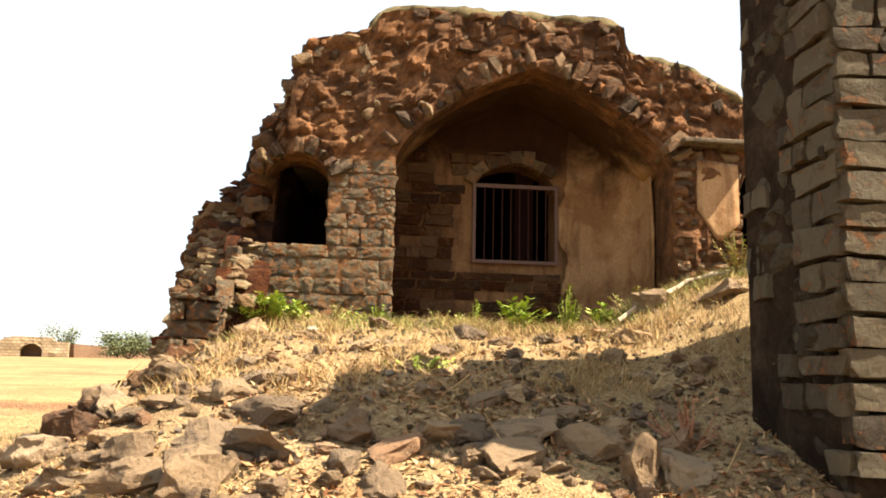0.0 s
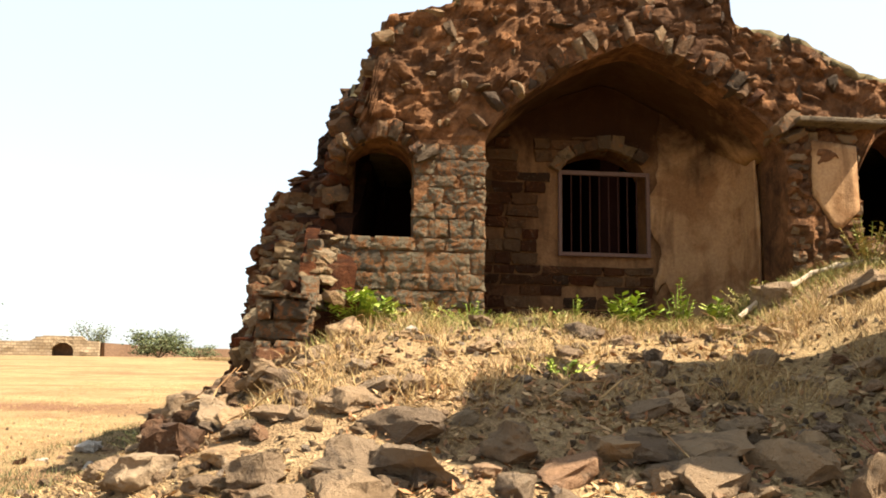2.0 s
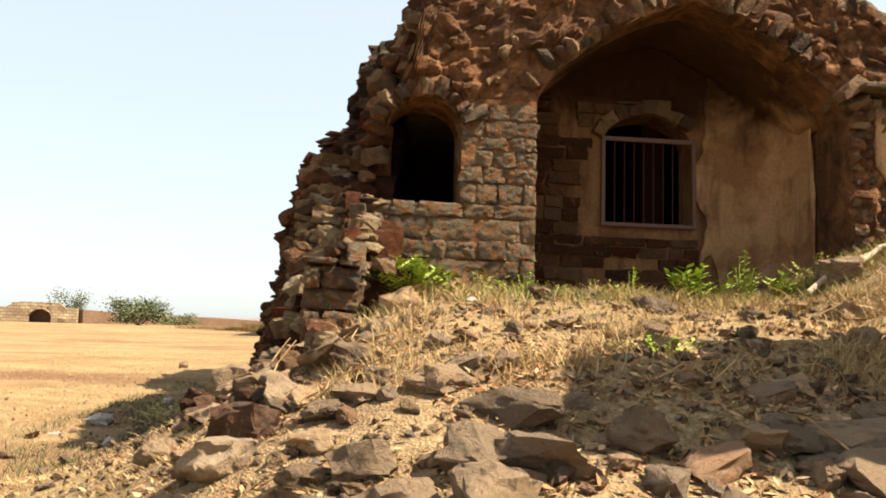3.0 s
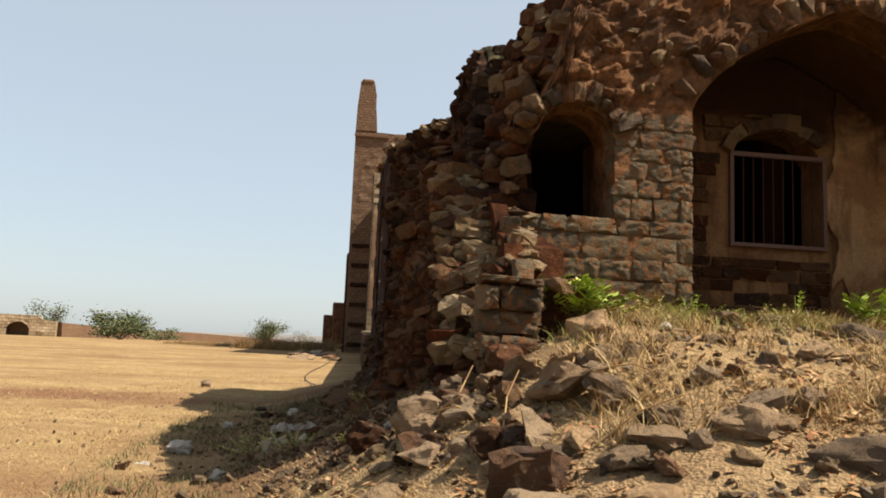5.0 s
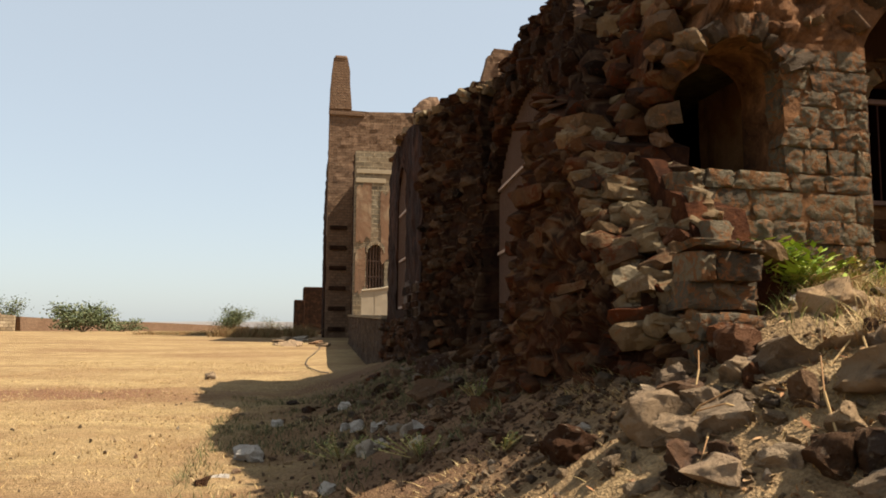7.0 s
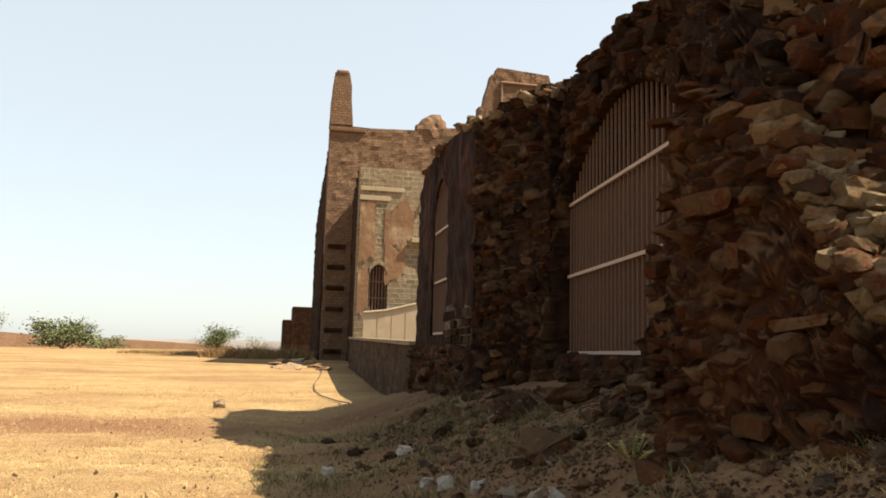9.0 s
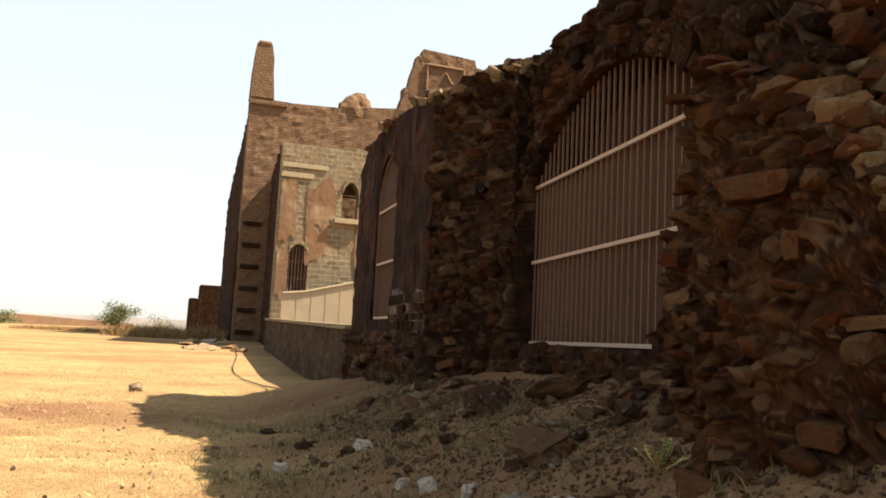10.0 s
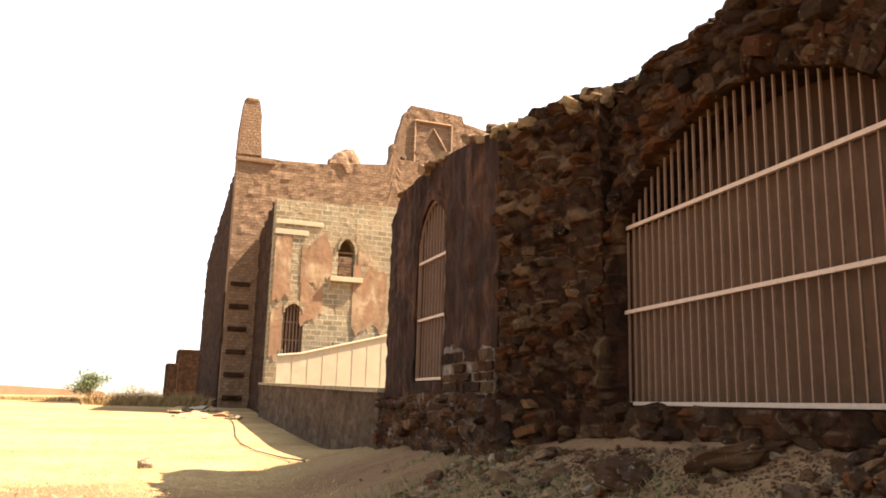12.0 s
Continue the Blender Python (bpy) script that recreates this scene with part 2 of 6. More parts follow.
M_BAR = plain_material("faded_bar_paint", (0.165, 0.10, 0.07), 0.55)
M_RAIL = plain_material("pale_rail_paint", (0.40, 0.29, 0.225), 0.55)
# dark colour in place of the unlit hall behind the arch head
M_UPPER = plain_material("hall_shade", (0.05, 0.026, 0.016), 0.8, 0.0, 3.0, 0.45)
M_PANEL = plain_material("brown_sheet", (0.08, 0.043, 0.026), 0.7, 0.0, 3.0, 0.45)
M_WINDOWBAR = plain_material("window_frame_paint", (0.17, 0.105, 0.085), 0.5)
M_GRILLE = plain_material("window_bar_paint", (0.06, 0.026, 0.02), 0.5)
M_FENCE = plain_material("cream_panel", (0.31, 0.25, 0.175), 0.6, 0.0, 4.0, 0.15)
M_BARK = plain_material("bark", (0.16, 0.11, 0.07), 0.9)
M_BLEACHED = plain_material("pale_ledge", (0.46, 0.36, 0.25), 0.85)
# near-black with the shade of the inner rooms put into the colour
M_VOID = plain_material("room_shade", (0.02, 0.008, 0.006), 0.95)
M_CABLE = plain_material("cable", (0.06, 0.05, 0.045), 0.6)


def brick_wall_material(name, c1, c2, mortar, scale, stain):
    """Far coursed masonry, too fine to tell its pieces apart."""
    m, t, b = nodes_of(name, 0.92)
    p = coords(t)
    sep = t.nodes.new("ShaderNodeSeparateXYZ")
    link(t, p, sep.inputs[0])
    add = t.nodes.new("ShaderNodeMath")
    link(t, sep.outputs[0], add.inputs[0])
    link(t, sep.outputs[1], add.inputs[1])
    com = t.nodes.new("ShaderNodeCombineXYZ")
    link(t, add.outputs[0], com.inputs[0])
    link(t, sep.outputs[2], com.inputs[1])
    br = t.nodes.new("ShaderNodeTexBrick")
    br.inputs["Scale"].default_value = scale
    br.inputs["Color1"].default_value, br.inputs["Color2"].default_value = (*c1, 1), (*c2, 1)
    br.inputs["Mortar"].default_value = (*mortar, 1)
    br.inputs["Mortar Size"].default_value = 0.03
    link(t, com.outputs[0], br.inputs["Vector"])
    a = noise_tex(t, p, 0.55, 7, 0.7, 0.6)
    d = noise_tex(t, p, 6, 6, 0.7)
    col = mix(t, ramp(t, a, [(0.45, grey(0.0)), (0.7, grey(0.75))]), br.outputs["Color"], stain)
    col = mix(t, ramp(t, d, [(0.4, grey(0.45)), (0.65, grey(0.0))]), col, tuple(v * 0.45 for v in c1))
    link(t, col, b.inputs["Base Color"])
    bump(t, b, mix(t, 0.5, br.outputs["Fac"], d), 0.9, 0.08)
    return m


M_FARSTONE = brick_wall_material("far_grey_courses", (0.23, 0.185, 0.125), (0.13, 0.105, 0.072), (0.30, 0.235, 0.15), 1.05, (0.24, 0.155, 0.09))
M_FARBRICK = brick_wall_material("far_red_courses", (0.17, 0.10, 0.062), (0.225, 0.14, 0.086), (0.145, 0.092, 0.06), 1.45, (0.16, 0.095, 0.06))
M_FARTAN = brick_wall_material("far_tan_courses", (0.42, 0.32, 0.2), (0.3, 0.22, 0.14), (0.2, 0.14, 0.09), 0.7, (0.33, 0.23, 0.14))
M_FARPLASTER = plaster_material("far_red_plaster", (0.185, 0.105, 0.062), (0.28, 0.20, 0.125), (0.13, 0.078, 0.05), 0.54, 0.48, 0.5)
M_BAND = plain_material("pale_band", (0.34, 0.27, 0.18), 0.85, 0.0, 2.0)


def ground_material():
    m, t, b = nodes_of("dry_ground", 0.95)
    p = coords(t)
    sep = t.nodes.new("ShaderNodeSeparateXYZ")
    link(t, p, sep.inputs[0])
    big = noise_tex(t, p, 0.16, 6, 0.6, 0.5)
    stretch = t.nodes.new("ShaderNodeMapping")
    stretch.inputs["Scale"].default_value = (0.35, 1.0, 1.0)
    stretch.inputs["Rotation"].default_value = (0, 0, 0.12)
    link(t, p, stretch.inputs["Vector"])
    strips = noise_tex(t, stretch.outputs[0], 0.32, 6, 0.65, 1.2)
    mid = noise_tex(t, p, 2.4, 7, 0.7, 0.8)
    fine = noise_tex(t, p, 26, 6, 0.72)
    straw = ramp(t, mid, [(0.3, (0.27, 0.178, 0.083)), (0.52, (0.39, 0.272, 0.13)), (0.7, (0.47, 0.34, 0.175))])
    soil = ramp(t, mid, [(0.3, (0.18, 0.112, 0.063)), (0.5, (0.31, 0.20, 0.112)), (0.7, (0.44, 0.30, 0.165))])
    dirt = mix(t, ramp(t, strips, [(0.43, grey(0.0)), (0.62, grey(0.75))]), straw, (0.22, 0.118, 0.062))
    # worn red track across the plain
    track = t.nodes.new("ShaderNodeMath")
    track.operation = "MULTIPLY_ADD"
    track.inputs[1].default_value = 0.025
    link(t, sep.outputs[1], track.inputs[0])
    wave = t.nodes.new("ShaderNodeMath")
    wave.operation = "MULTIPLY_ADD"
    wave.inputs[1].default_value, wave.inputs[2].default_value = 0.07, -0.035
    link(t, mix(t, 0.4, strips, mid), wave.inputs[0])
    link(t, wave.outputs[0], track.inputs[2])
    west = t.nodes.new("ShaderNodeMapRange")
    west.inputs[1].default_value, west.inputs[2].default_value = -4.2, -6.5
    link(t, sep.outputs[0], west.inputs[0])
    worn = t.nodes.new("ShaderNodeMath")
    worn.operation = "MULTIPLY"
    link(t, ramp(t, track.outputs[0], [(0.46, grey(0.0)), (0.485, grey(0.9)), (0.515, grey(0.85)), (0.545, grey(0.0))]), worn.inputs[0])
    link(t, west.outputs[0], worn.inputs[1])
    dirt = mix(t, worn.outputs[0], dirt, (0.20, 0.10, 0.058))
    m_soil = t.nodes.new("ShaderNodeMapRange")
    m_soil.inputs[1].default_value, m_soil.inputs[2].default_value = 0.40, 0.95
    link(t, sep.outputs[2], m_soil.inputs[0])
    near = t.nodes.new("ShaderNodeMapRange")
    near.inputs[1].default_value, near.inputs[2].default_value = 26.0, 20.0
    link(t, sep.outputs[1], near.inputs[0])
    k = t.nodes.new("ShaderNodeMath")
    k.operation = "MULTIPLY"
    link(t, m_soil.outputs[0], k.inputs[0])
    link(t, near.outputs[0], k.inputs[1])
    soil2 = mix(t, ramp(t, big, [(0.4, grey(0.0)), (0.62, grey(0.8))]), soil, straw)
    col = mix(t, k.outputs[0], dirt, soil2)
    # red-brown soil heaped along the west side, darkened to paint in the wall's shade
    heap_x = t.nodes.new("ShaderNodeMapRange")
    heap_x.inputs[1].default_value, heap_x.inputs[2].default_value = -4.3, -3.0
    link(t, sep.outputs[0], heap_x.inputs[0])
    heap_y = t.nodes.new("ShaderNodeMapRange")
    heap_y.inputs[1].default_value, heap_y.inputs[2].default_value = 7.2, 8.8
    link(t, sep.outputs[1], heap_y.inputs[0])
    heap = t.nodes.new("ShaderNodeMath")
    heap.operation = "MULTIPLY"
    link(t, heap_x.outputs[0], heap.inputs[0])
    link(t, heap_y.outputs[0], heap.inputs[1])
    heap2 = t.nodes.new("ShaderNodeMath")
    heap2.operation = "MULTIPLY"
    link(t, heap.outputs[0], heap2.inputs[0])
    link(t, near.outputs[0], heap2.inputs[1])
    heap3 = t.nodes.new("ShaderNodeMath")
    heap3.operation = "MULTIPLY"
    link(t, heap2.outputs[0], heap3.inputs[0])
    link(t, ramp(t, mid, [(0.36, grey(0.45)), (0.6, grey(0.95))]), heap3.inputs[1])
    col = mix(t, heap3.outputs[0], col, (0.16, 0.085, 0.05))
    col = mix(t, ramp(t, fine, [(0.36, grey(0.6)), (0.62, grey(0.0))]), col, (0.07, 0.042, 0.024))
    link(t, col, b.inputs["Base Color"])
    crumb = t.nodes.new("ShaderNodeTexVoronoi")
    crumb.inputs["Scale"].default_value = 55
    link(t, p, crumb.inputs["Vector"])
    bump(t, b, mix(t, 0.22, mix(t, 0.5, mid, fine), crumb.outputs["Distance"]), 1.0, 0.07)
    return m


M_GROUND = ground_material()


def leaf_material(name, stops, trans=0.25):
    m, t, b = nodes_of(name, 0.65)
    rnd = t.nodes.new("ShaderNodeNewGeometry").outputs["Random Per Island"]
    link(t, ramp(t, rnd, stops), b.inputs["Base Color"])
    return m


M_STRAW = leaf_material("dry_straw", [(0.0, (0.30, 0.19, 0.075)), (0.4, (0.46, 0.33, 0.155)), (0.75, (0.24, 0.125, 0.055)), (1.0, (0.56, 0.43, 0.23))])
M_GREEN = leaf_material("green_leaf", [(0.0, (0.11, 0.17, 0.03)), (0.5, (0.26, 0.33, 0.06)), (1.0, (0.42, 0.44, 0.12))])
M_OLIVE = leaf_material("half_dry_grass", [(0.0, (0.12, 0.15, 0.04)), (0.4, (0.24, 0.23, 0.075)), (0.7, (0.36, 0.27, 0.11)), (1.0, (0.42, 0.31, 0.14))])
# half-dry grass again, in colours darkened for the wall's shade
M_SHADEDGRASS = leaf_material("shaded_grass", [(0.0, (0.06, 0.075, 0.03)), (0.5, (0.12, 0.11, 0.05)), (1.0, (0.19, 0.145, 0.075))])
M_BUSH = leaf_material("acacia_leaf", [(0.0, (0.06, 0.075, 0.035)), (0.5, (0.10, 0.115, 0.055)), (1.0, (0.15, 0.15, 0.08))])
M_LITTER = leaf_material("leaf_litter", [(0.0, (0.20, 0.085, 0.04)), (0.4, (0.33, 0.17, 0.08)), (0.7, (0.44, 0.29, 0.15)), (1.0, (0.16, 0.075, 0.04))])
M_SCRUB = leaf_material("dry_scrub", [(0.0, (0.16, 0.09, 0.042)), (0.5, (0.25, 0.15, 0.07)), (0.8, (0.13, 0.12, 0.05)), (1.0, (0.24, 0.155, 0.075))])
M_RED_WEED = leaf_material("dry_red_weed", [(0.0, (0.22, 0.085, 0.05)), (1.0, (0.34, 0.16, 0.09))])


# ---- geometry helpers ----
def part(name, bm, material, parent=None, label="", smooth=False):
    me = bpy.data.meshes.new(name)
    bmesh.ops.recalc_face_normals(bm, faces=bm.faces)
    bm.to_mesh(me)
    bm.free()
    me.materials.append(material)
    if smooth:
        for p in me.polygons:
            p.use_smooth = True
    ob = new(name, me)
    adopt(ob, parent)
    if label:
        tagged(ob, label)
    return ob


def adopt(ob, parent):
    if parent is not None:
        ob.parent = parent
        m = parent.matrix_basis.copy()
        up = parent.parent
        while up is not None:
            m = up.matrix_basis @ m
            up = up.parent
        if parent.parent is not None:
            m = parent.parent.matrix_basis @ parent.matrix_parent_inverse @ parent.matrix_basis
        ob.matrix_parent_inverse = m.inverted()


def thing(name, loc, label, category, group="", kind=""):
    e = new(name)
    e.matrix_basis = Matrix.Translation(loc)
    return tagged(e, label, category, group, kind)


def box(bm, lo, hi, m=None, bevel=0.0):
    c = [(lo[i] + hi[i]) / 2 for i in range(3)]
    s = [abs(hi[i] - lo[i]) for i in range(3)]
    g = bmesh.ops.create_cube(bm, size=1.0, matrix=Matrix.Translation(c) @ Matrix.Diagonal((*s, 1)))
    if bevel:
        es = {e for v in g["verts"] for e in v.link_edges}
        g = bmesh.ops.bevel(bm, geom=list(es), offset=bevel, segments=1, affect="EDGES")
    if m is not None:
        vs = g["verts"]
        bmesh.ops.transform(bm, matrix=m, verts=vs)
    return g["verts"]


def rod(bm, a, b, r, n=6):
    a, b = Vector(a), Vector(b)
    m = Matrix.Translation((a + b) / 2) @ (b - a).to_track_quat("Z", "Y").to_matrix().to_4x4()
    bmesh.ops.create_cone(bm, cap_ends=True, segments=n, radius1=r, radius2=r, depth=(b - a).length, matrix=m)


def fbm(p, s=1.0):
    return noise.fractal(Vector(p) * s, 0.9, 2.1, 4)


def stone_mesh(name, seed, roundness, rough, cuts=2):
    """One irregular stone in a unit cube; 48 triangles."""
    bm = bmesh.new()
    bmesh.ops.create_cube(bm, size=1.0)
    bmesh.ops.subdivide_edges(bm, edges=list(bm.edges), cuts=cuts - 1, use_grid_fill=True)
    rng = random.Random(seed)
    skew = [rng.uniform(-0.16, 0.16) for _ in range(6)]
    for v in bm.verts:
        c = v.co
        s = c.normalized() * 0.56
        c = c.lerp(s, roundness)
        c = Vector((c.x * (1 + skew[0] * c.z * 2) + skew[1] * c.y * 0.5, c.y * (1 + skew[2] * c.x * 2), c.z * (1 + skew[3] * c.x * 2) + skew[4] * c.y * 0.5))
        c += Vector([rng.uniform(-rough, rough) for _ in range(3)])
        v.co = c
    bmesh.ops.triangulate(bm, faces=bm.faces)
    bmesh.ops.recalc_face_normals(bm, faces=bm.faces)
    me = bpy.data.meshes.new(name)
    bm.to_mesh(me)
    bm.free()
    return me


def copies_for(kind, count, roundness, rough, cuts=2):
    return [stone_mesh(kind, 100 + i * 7 + len(kind), roundness, rough, cuts) for i in range(count)]


def hull_mesh(name, seed, count, power, jag):
    """An angular broken stone: the hull of random points in a rounded box, with chipped faces."""
    rng = random.Random(seed)
    bm = bmesh.new()
    for _ in range(count):
        d = Vector([rng.gauss(0, 1) for _ in range(3)])
        k = sum(abs(c) ** power for c in d) ** (1 / power)
        bm.verts.new(d / k * 0.54 * rng.uniform(0.88, 1.0))
    r = bmesh.ops.convex_hull(bm, input=list(bm.verts))
    bmesh.ops.delete(bm, geom=list({g for g in r["geom_interior"] if isinstance(g, bmesh.types.BMVert)}), context="VERTS")
    bmesh.ops.triangulate(bm, faces=list(bm.faces))
    bmesh.ops.subdivide_edges(bm, edges=[e for e in bm.edges if e.calc_length() > 0.42], cuts=1)
    bmesh.ops.triangulate(bm, faces=list(bm.faces))
    for v in bm.verts:
        v.co += v.co.normalized() * jag * noise.noise(v.co * 3.1 + Vector((seed, 0, 0)))
    bmesh.ops.recalc_face_normals(bm, faces=bm.faces)
    me = bpy.data.meshes.new(name)
    bm.to_mesh(me)
    bm.free()
    return me


def soften(meshes, angle=0.9):
    for me in meshes:
        for p in me.polygons:
            p.use_smooth = True
        b = bmesh.new()
        b.from_mesh(me)
        for e in b.edges:
            e.smooth = len(e.link_faces) == 2 and e.calc_face_angle(0.0) < angle
        b.to_mesh(me)
        b.free()
    return meshes


STONES = soften(copies_for("stone", 5, 0.3, 0.08, 3) + [hull_mesh("stone", 40 + i, 22, 3.4, 0.14) for i in range(20)], 0.6)
BLOCKS = soften(copies_for("block", 16, 0.06, 0.05, 3), 0.7)


def hewn_mesh(name, seed):
    """A roughly dressed block with a pitted face."""
    me = stone_mesh(name, seed, 0.03, 0.0, 7)
    for v in me.vertices:
        q = Vector(v.co)
        edge = max(abs(q.x), abs(q.z)) > 0.47
        lift = 0.09 * noise.fractal(q * 3.3 + Vector((seed, 0, 0)), 0.7, 2.2, 4) + 0.08 * noise.noise(q * 9 + Vector((0, seed, 0)))
        v.co = q + Vector((0.05 * noise.noise(q * 2.3 + Vector((0, 0, seed))), math.copysign(lift, q.y) - (math.copysign(0.05, q.y) if edge else 0.0), 0.06 * noise.noise(q * 2.3 + Vector((seed, 0, seed)))))
    return me


HEWN = soften([hewn_mesh("block", 500 + 3 * i) for i in range(20)], 1.0)
SLABS = soften([hull_mesh("slab", 80 + i, 15, 3.5, 0.14) for i in range(20)], 0.35)


def boulder_mesh(name, seed):
    """A larger broken rock with chipped, pitted faces."""
    me = hull_mesh(name, seed, 17, 3.2, 0.10)
    b = bmesh.new()
    b.from_mesh(me)
    bmesh.ops.subdivide_edges(b, edges=list(b.edges), cuts=2, use_grid_fill=True)
    bmesh.ops.triangulate(b, faces=list(b.faces))
    for v in b.verts:
        q = v.co * 3.4 + Vector((seed * 1.7, 0, 0))
        v.co += v.co.normalized() * (0.075 * noise.fractal(q, 0.8, 2.2, 4) + 0.05 * (noise.cell(v.co * 2.3 + Vector((seed, 0, 0))) - 0.5))
    bmesh.ops.recalc_face_normals(b, faces=b.faces)
    b.to_mesh(me)
    b.free()
    return me


BOULDERS = soften([boulder_mesh("rock", 300 + i) for i in range(16)], 0.5)


def with_material(meshes, mat):
    out = []
    for me in meshes:
        c = me.copy()
        c.materials.append(mat)
        out.append(c)
    return out


S_TAN = with_material(STONES, M_TAN)
S_SHADED = with_material(STONES, M_SHADEDSTONE)
S_STUB, B_STUB = with_material(STONES, M_STUB), with_material(BLOCKS, M_STUB)
B_SHADED = with_material(BLOCKS, M_SHADEDSTONE)
S_RUBBLE, S_ASHLAR = with_material(STONES, M_RUBBLE), with_material(HEWN, M_ASHLAR)
B_RUBBLE = with_material(BLOCKS, M_RUBBLE)
S_QUOIN = with_material(BLOCKS, M_QUOIN)
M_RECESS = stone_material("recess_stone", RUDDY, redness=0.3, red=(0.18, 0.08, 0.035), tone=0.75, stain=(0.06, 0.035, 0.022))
B_RUBBLE_DARK = with_material(BLOCKS, M_RECESS)
S_SHADEDROCK = with_material(BOULDERS, M_SHADEDROCK)
S_ROCK, S_WHITE = with_material(BOULDERS, M_ROCK), with_material(BOULDERS, M_WHITE)
RAW = {}


def raw(me):
    if me.name not in RAW:
        v = np.array([tuple(x.co) for x in me.vertices])
        f = np.array([tuple(p.vertices) for p in me.polygons])
        RAW[me.name] = (v, f)
    return RAW[me.name]


def joined(name, items, mat, parent=None, kind="stuff", label="", category=""):
    """Many small pieces as one mesh; items are (mesh, matrix)."""
    vs, fs, off = [], [], 0
    for me, m in items:
        v, f = raw(me)
        a = np.array(m)
        vs.append(v @ a[:3, :3].T + a[:3, 3])
        fs.append(f + off)
        off += len(v)
    if not vs:
        return None
    me = bpy.data.meshes.new(name)
    me.from_pydata(np.concatenate(vs).tolist(), [], np.concatenate(fs).tolist())
    me.materials.append(mat)
    ob = new(name, me)
    adopt(ob, parent)
    return tagged(ob, label, category, "", kind)


def pieces(name, items, parent):
    for me, m in items:
        ob = bpy.data.objects.new(name, me)
        scene.collection.objects.link(ob)
        ob.parent = parent
        ob.matrix_basis = m


class Face:
    """An upright plane: u along it, v up, n outwards."""

    def __init__(self, a, b, out, lean=0.0, ref=2.0):
        self.lean, self.ref = lean, ref
        self.o, d = Vector((a[0], a[1], 0)), Vector((b[0] - a[0], b[1] - a[1], 0))
        self.len = d.length
        self.u = d.normalized()
        n = Vector((self.u.y, -self.u.x, 0))
        self.n = n if n.dot(Vector((out[0], out[1], 0))) > 0 else -n

    def at(self, u, v, n=0.0):
        return self.o + self.u * u + Vector((0, 0, v)) + self.n * (n + self.lean * (self.ref - v))

    def piece(self, u, v, w, h, d, n=0.0, tilt=0.0, rng=random):
        c = self.at(u, v, n)
        m = Matrix(((self.u.x * w, self.n.x * d, 0, c.x), (self.u.y * w, self.n.y * d, 0, c.y), (0, 0, h, c.z), (0, 0, 0, 1)))
        if tilt:
            m = Matrix.Translation(c) @ Matrix.Rotation(rng.uniform(-tilt, tilt), 4, self.n) @ Matrix.Rotation(rng.uniform(-tilt, tilt) * 0.6, 4, self.u) @ Matrix.Translation(-c) @ m
        return m


def bedded(p, size, flat, seed):
    """Relief of rubble set in mortar: a number for the stone, and its rise out of the joint."""
    q = Vector((p.x / size + seed, p.y / size, p.z / (size * flat)))
    q += Vector((noise.noise(q * 0.9), noise.noise(q * 0.9 + Vector((7, 0, 0))), noise.noise(q * 0.9 + Vector((0, 7, 0))))) * 0.35
    d, pts = noise.voronoi(q)
    number = (math.sin(pts[0].dot(Vector((12.9, 78.2, 37.7)))) * 43758.5) % 1.0
    return number, min(1.0, (d[1] - d[0]) / 0.3) ** 0.6


def slab(bm, face, u0, u1, lo, hi, thick, step=0.16, rough=0.05, seed=0.0, stones=None):
    """A closed piece of wall between two curves lo(u) and hi(u), with an uneven front.

    stones: their size, their height against it, and how far they stand out."""
    number_of = bm.verts.layers.float.get("stone") or bm.verts.layers.float.new("stone")
    joint_of = bm.verts.layers.float.get("joint") or bm.verts.layers.float.new("joint")
    nu = max(1, int(round((u1 - u0) / step)))
    us = [u0 + (u1 - u0) * i / nu for i in range(nu + 1)]
    span = max(hi(u) - lo(u) for u in us)
    nv = max(1, int(round(span / step)))
    front, back = [], []
    for u in us:
        a, b = lo(u), hi(u)
        fr, bk = [], []
        for j in range(nv + 1):
            v = a + (b - a) * j / nv
            p = face.at(u, v)
            d = rough * (fbm((p.x + seed, p.y, p.z), 1.9) + 0.55 * fbm((p.x, p.y + seed, p.z), 6.0))
            number, rise = bedded(p, stones[0], stones[1], seed) if stones else (0.0, 0.0)
            if stones:
                d += stones[2] * (rise * (0.25 + 0.75 * number) - 0.4)
            vert = bm.verts.new(face.at(u, v, d))
            vert[number_of], vert[joint_of] = number, rise
            fr.append(vert)
            bk.append(bm.verts.new(face.at(u, v, -thick)))
        front.append(fr)
        back.append(bk)
    for i in range(nu):
        for j in range(nv):
            bm.faces.new((front[i][j], front[i + 1][j], front[i + 1][j + 1], front[i][j + 1]))
            bm.faces.new((back[i][j + 1], back[i + 1][j + 1], back[i + 1][j], back[i][j]))
        bm.faces.new((front[i][0], back[i][0], back[i + 1][0], front[i + 1][0]))
        bm.faces.new((front[i][nv], front[i + 1][nv], back[i + 1][nv], back[i][nv]))
    for j in range(nv):
        bm.faces.new((front[0][j], front[0][j + 1], back[0][j + 1], back[0][j]))
        bm.faces.new((front[nu][j + 1], front[nu][j], back[nu][j], back[nu][j + 1]))


def const(v):
    return lambda u: v


def line(pts):
    """A broken line v(u) through a few points."""
    xs, ys = [p[0] for p in pts], [p[1] for p in pts]
    return lambda u: float(np.interp(u, xs, ys))


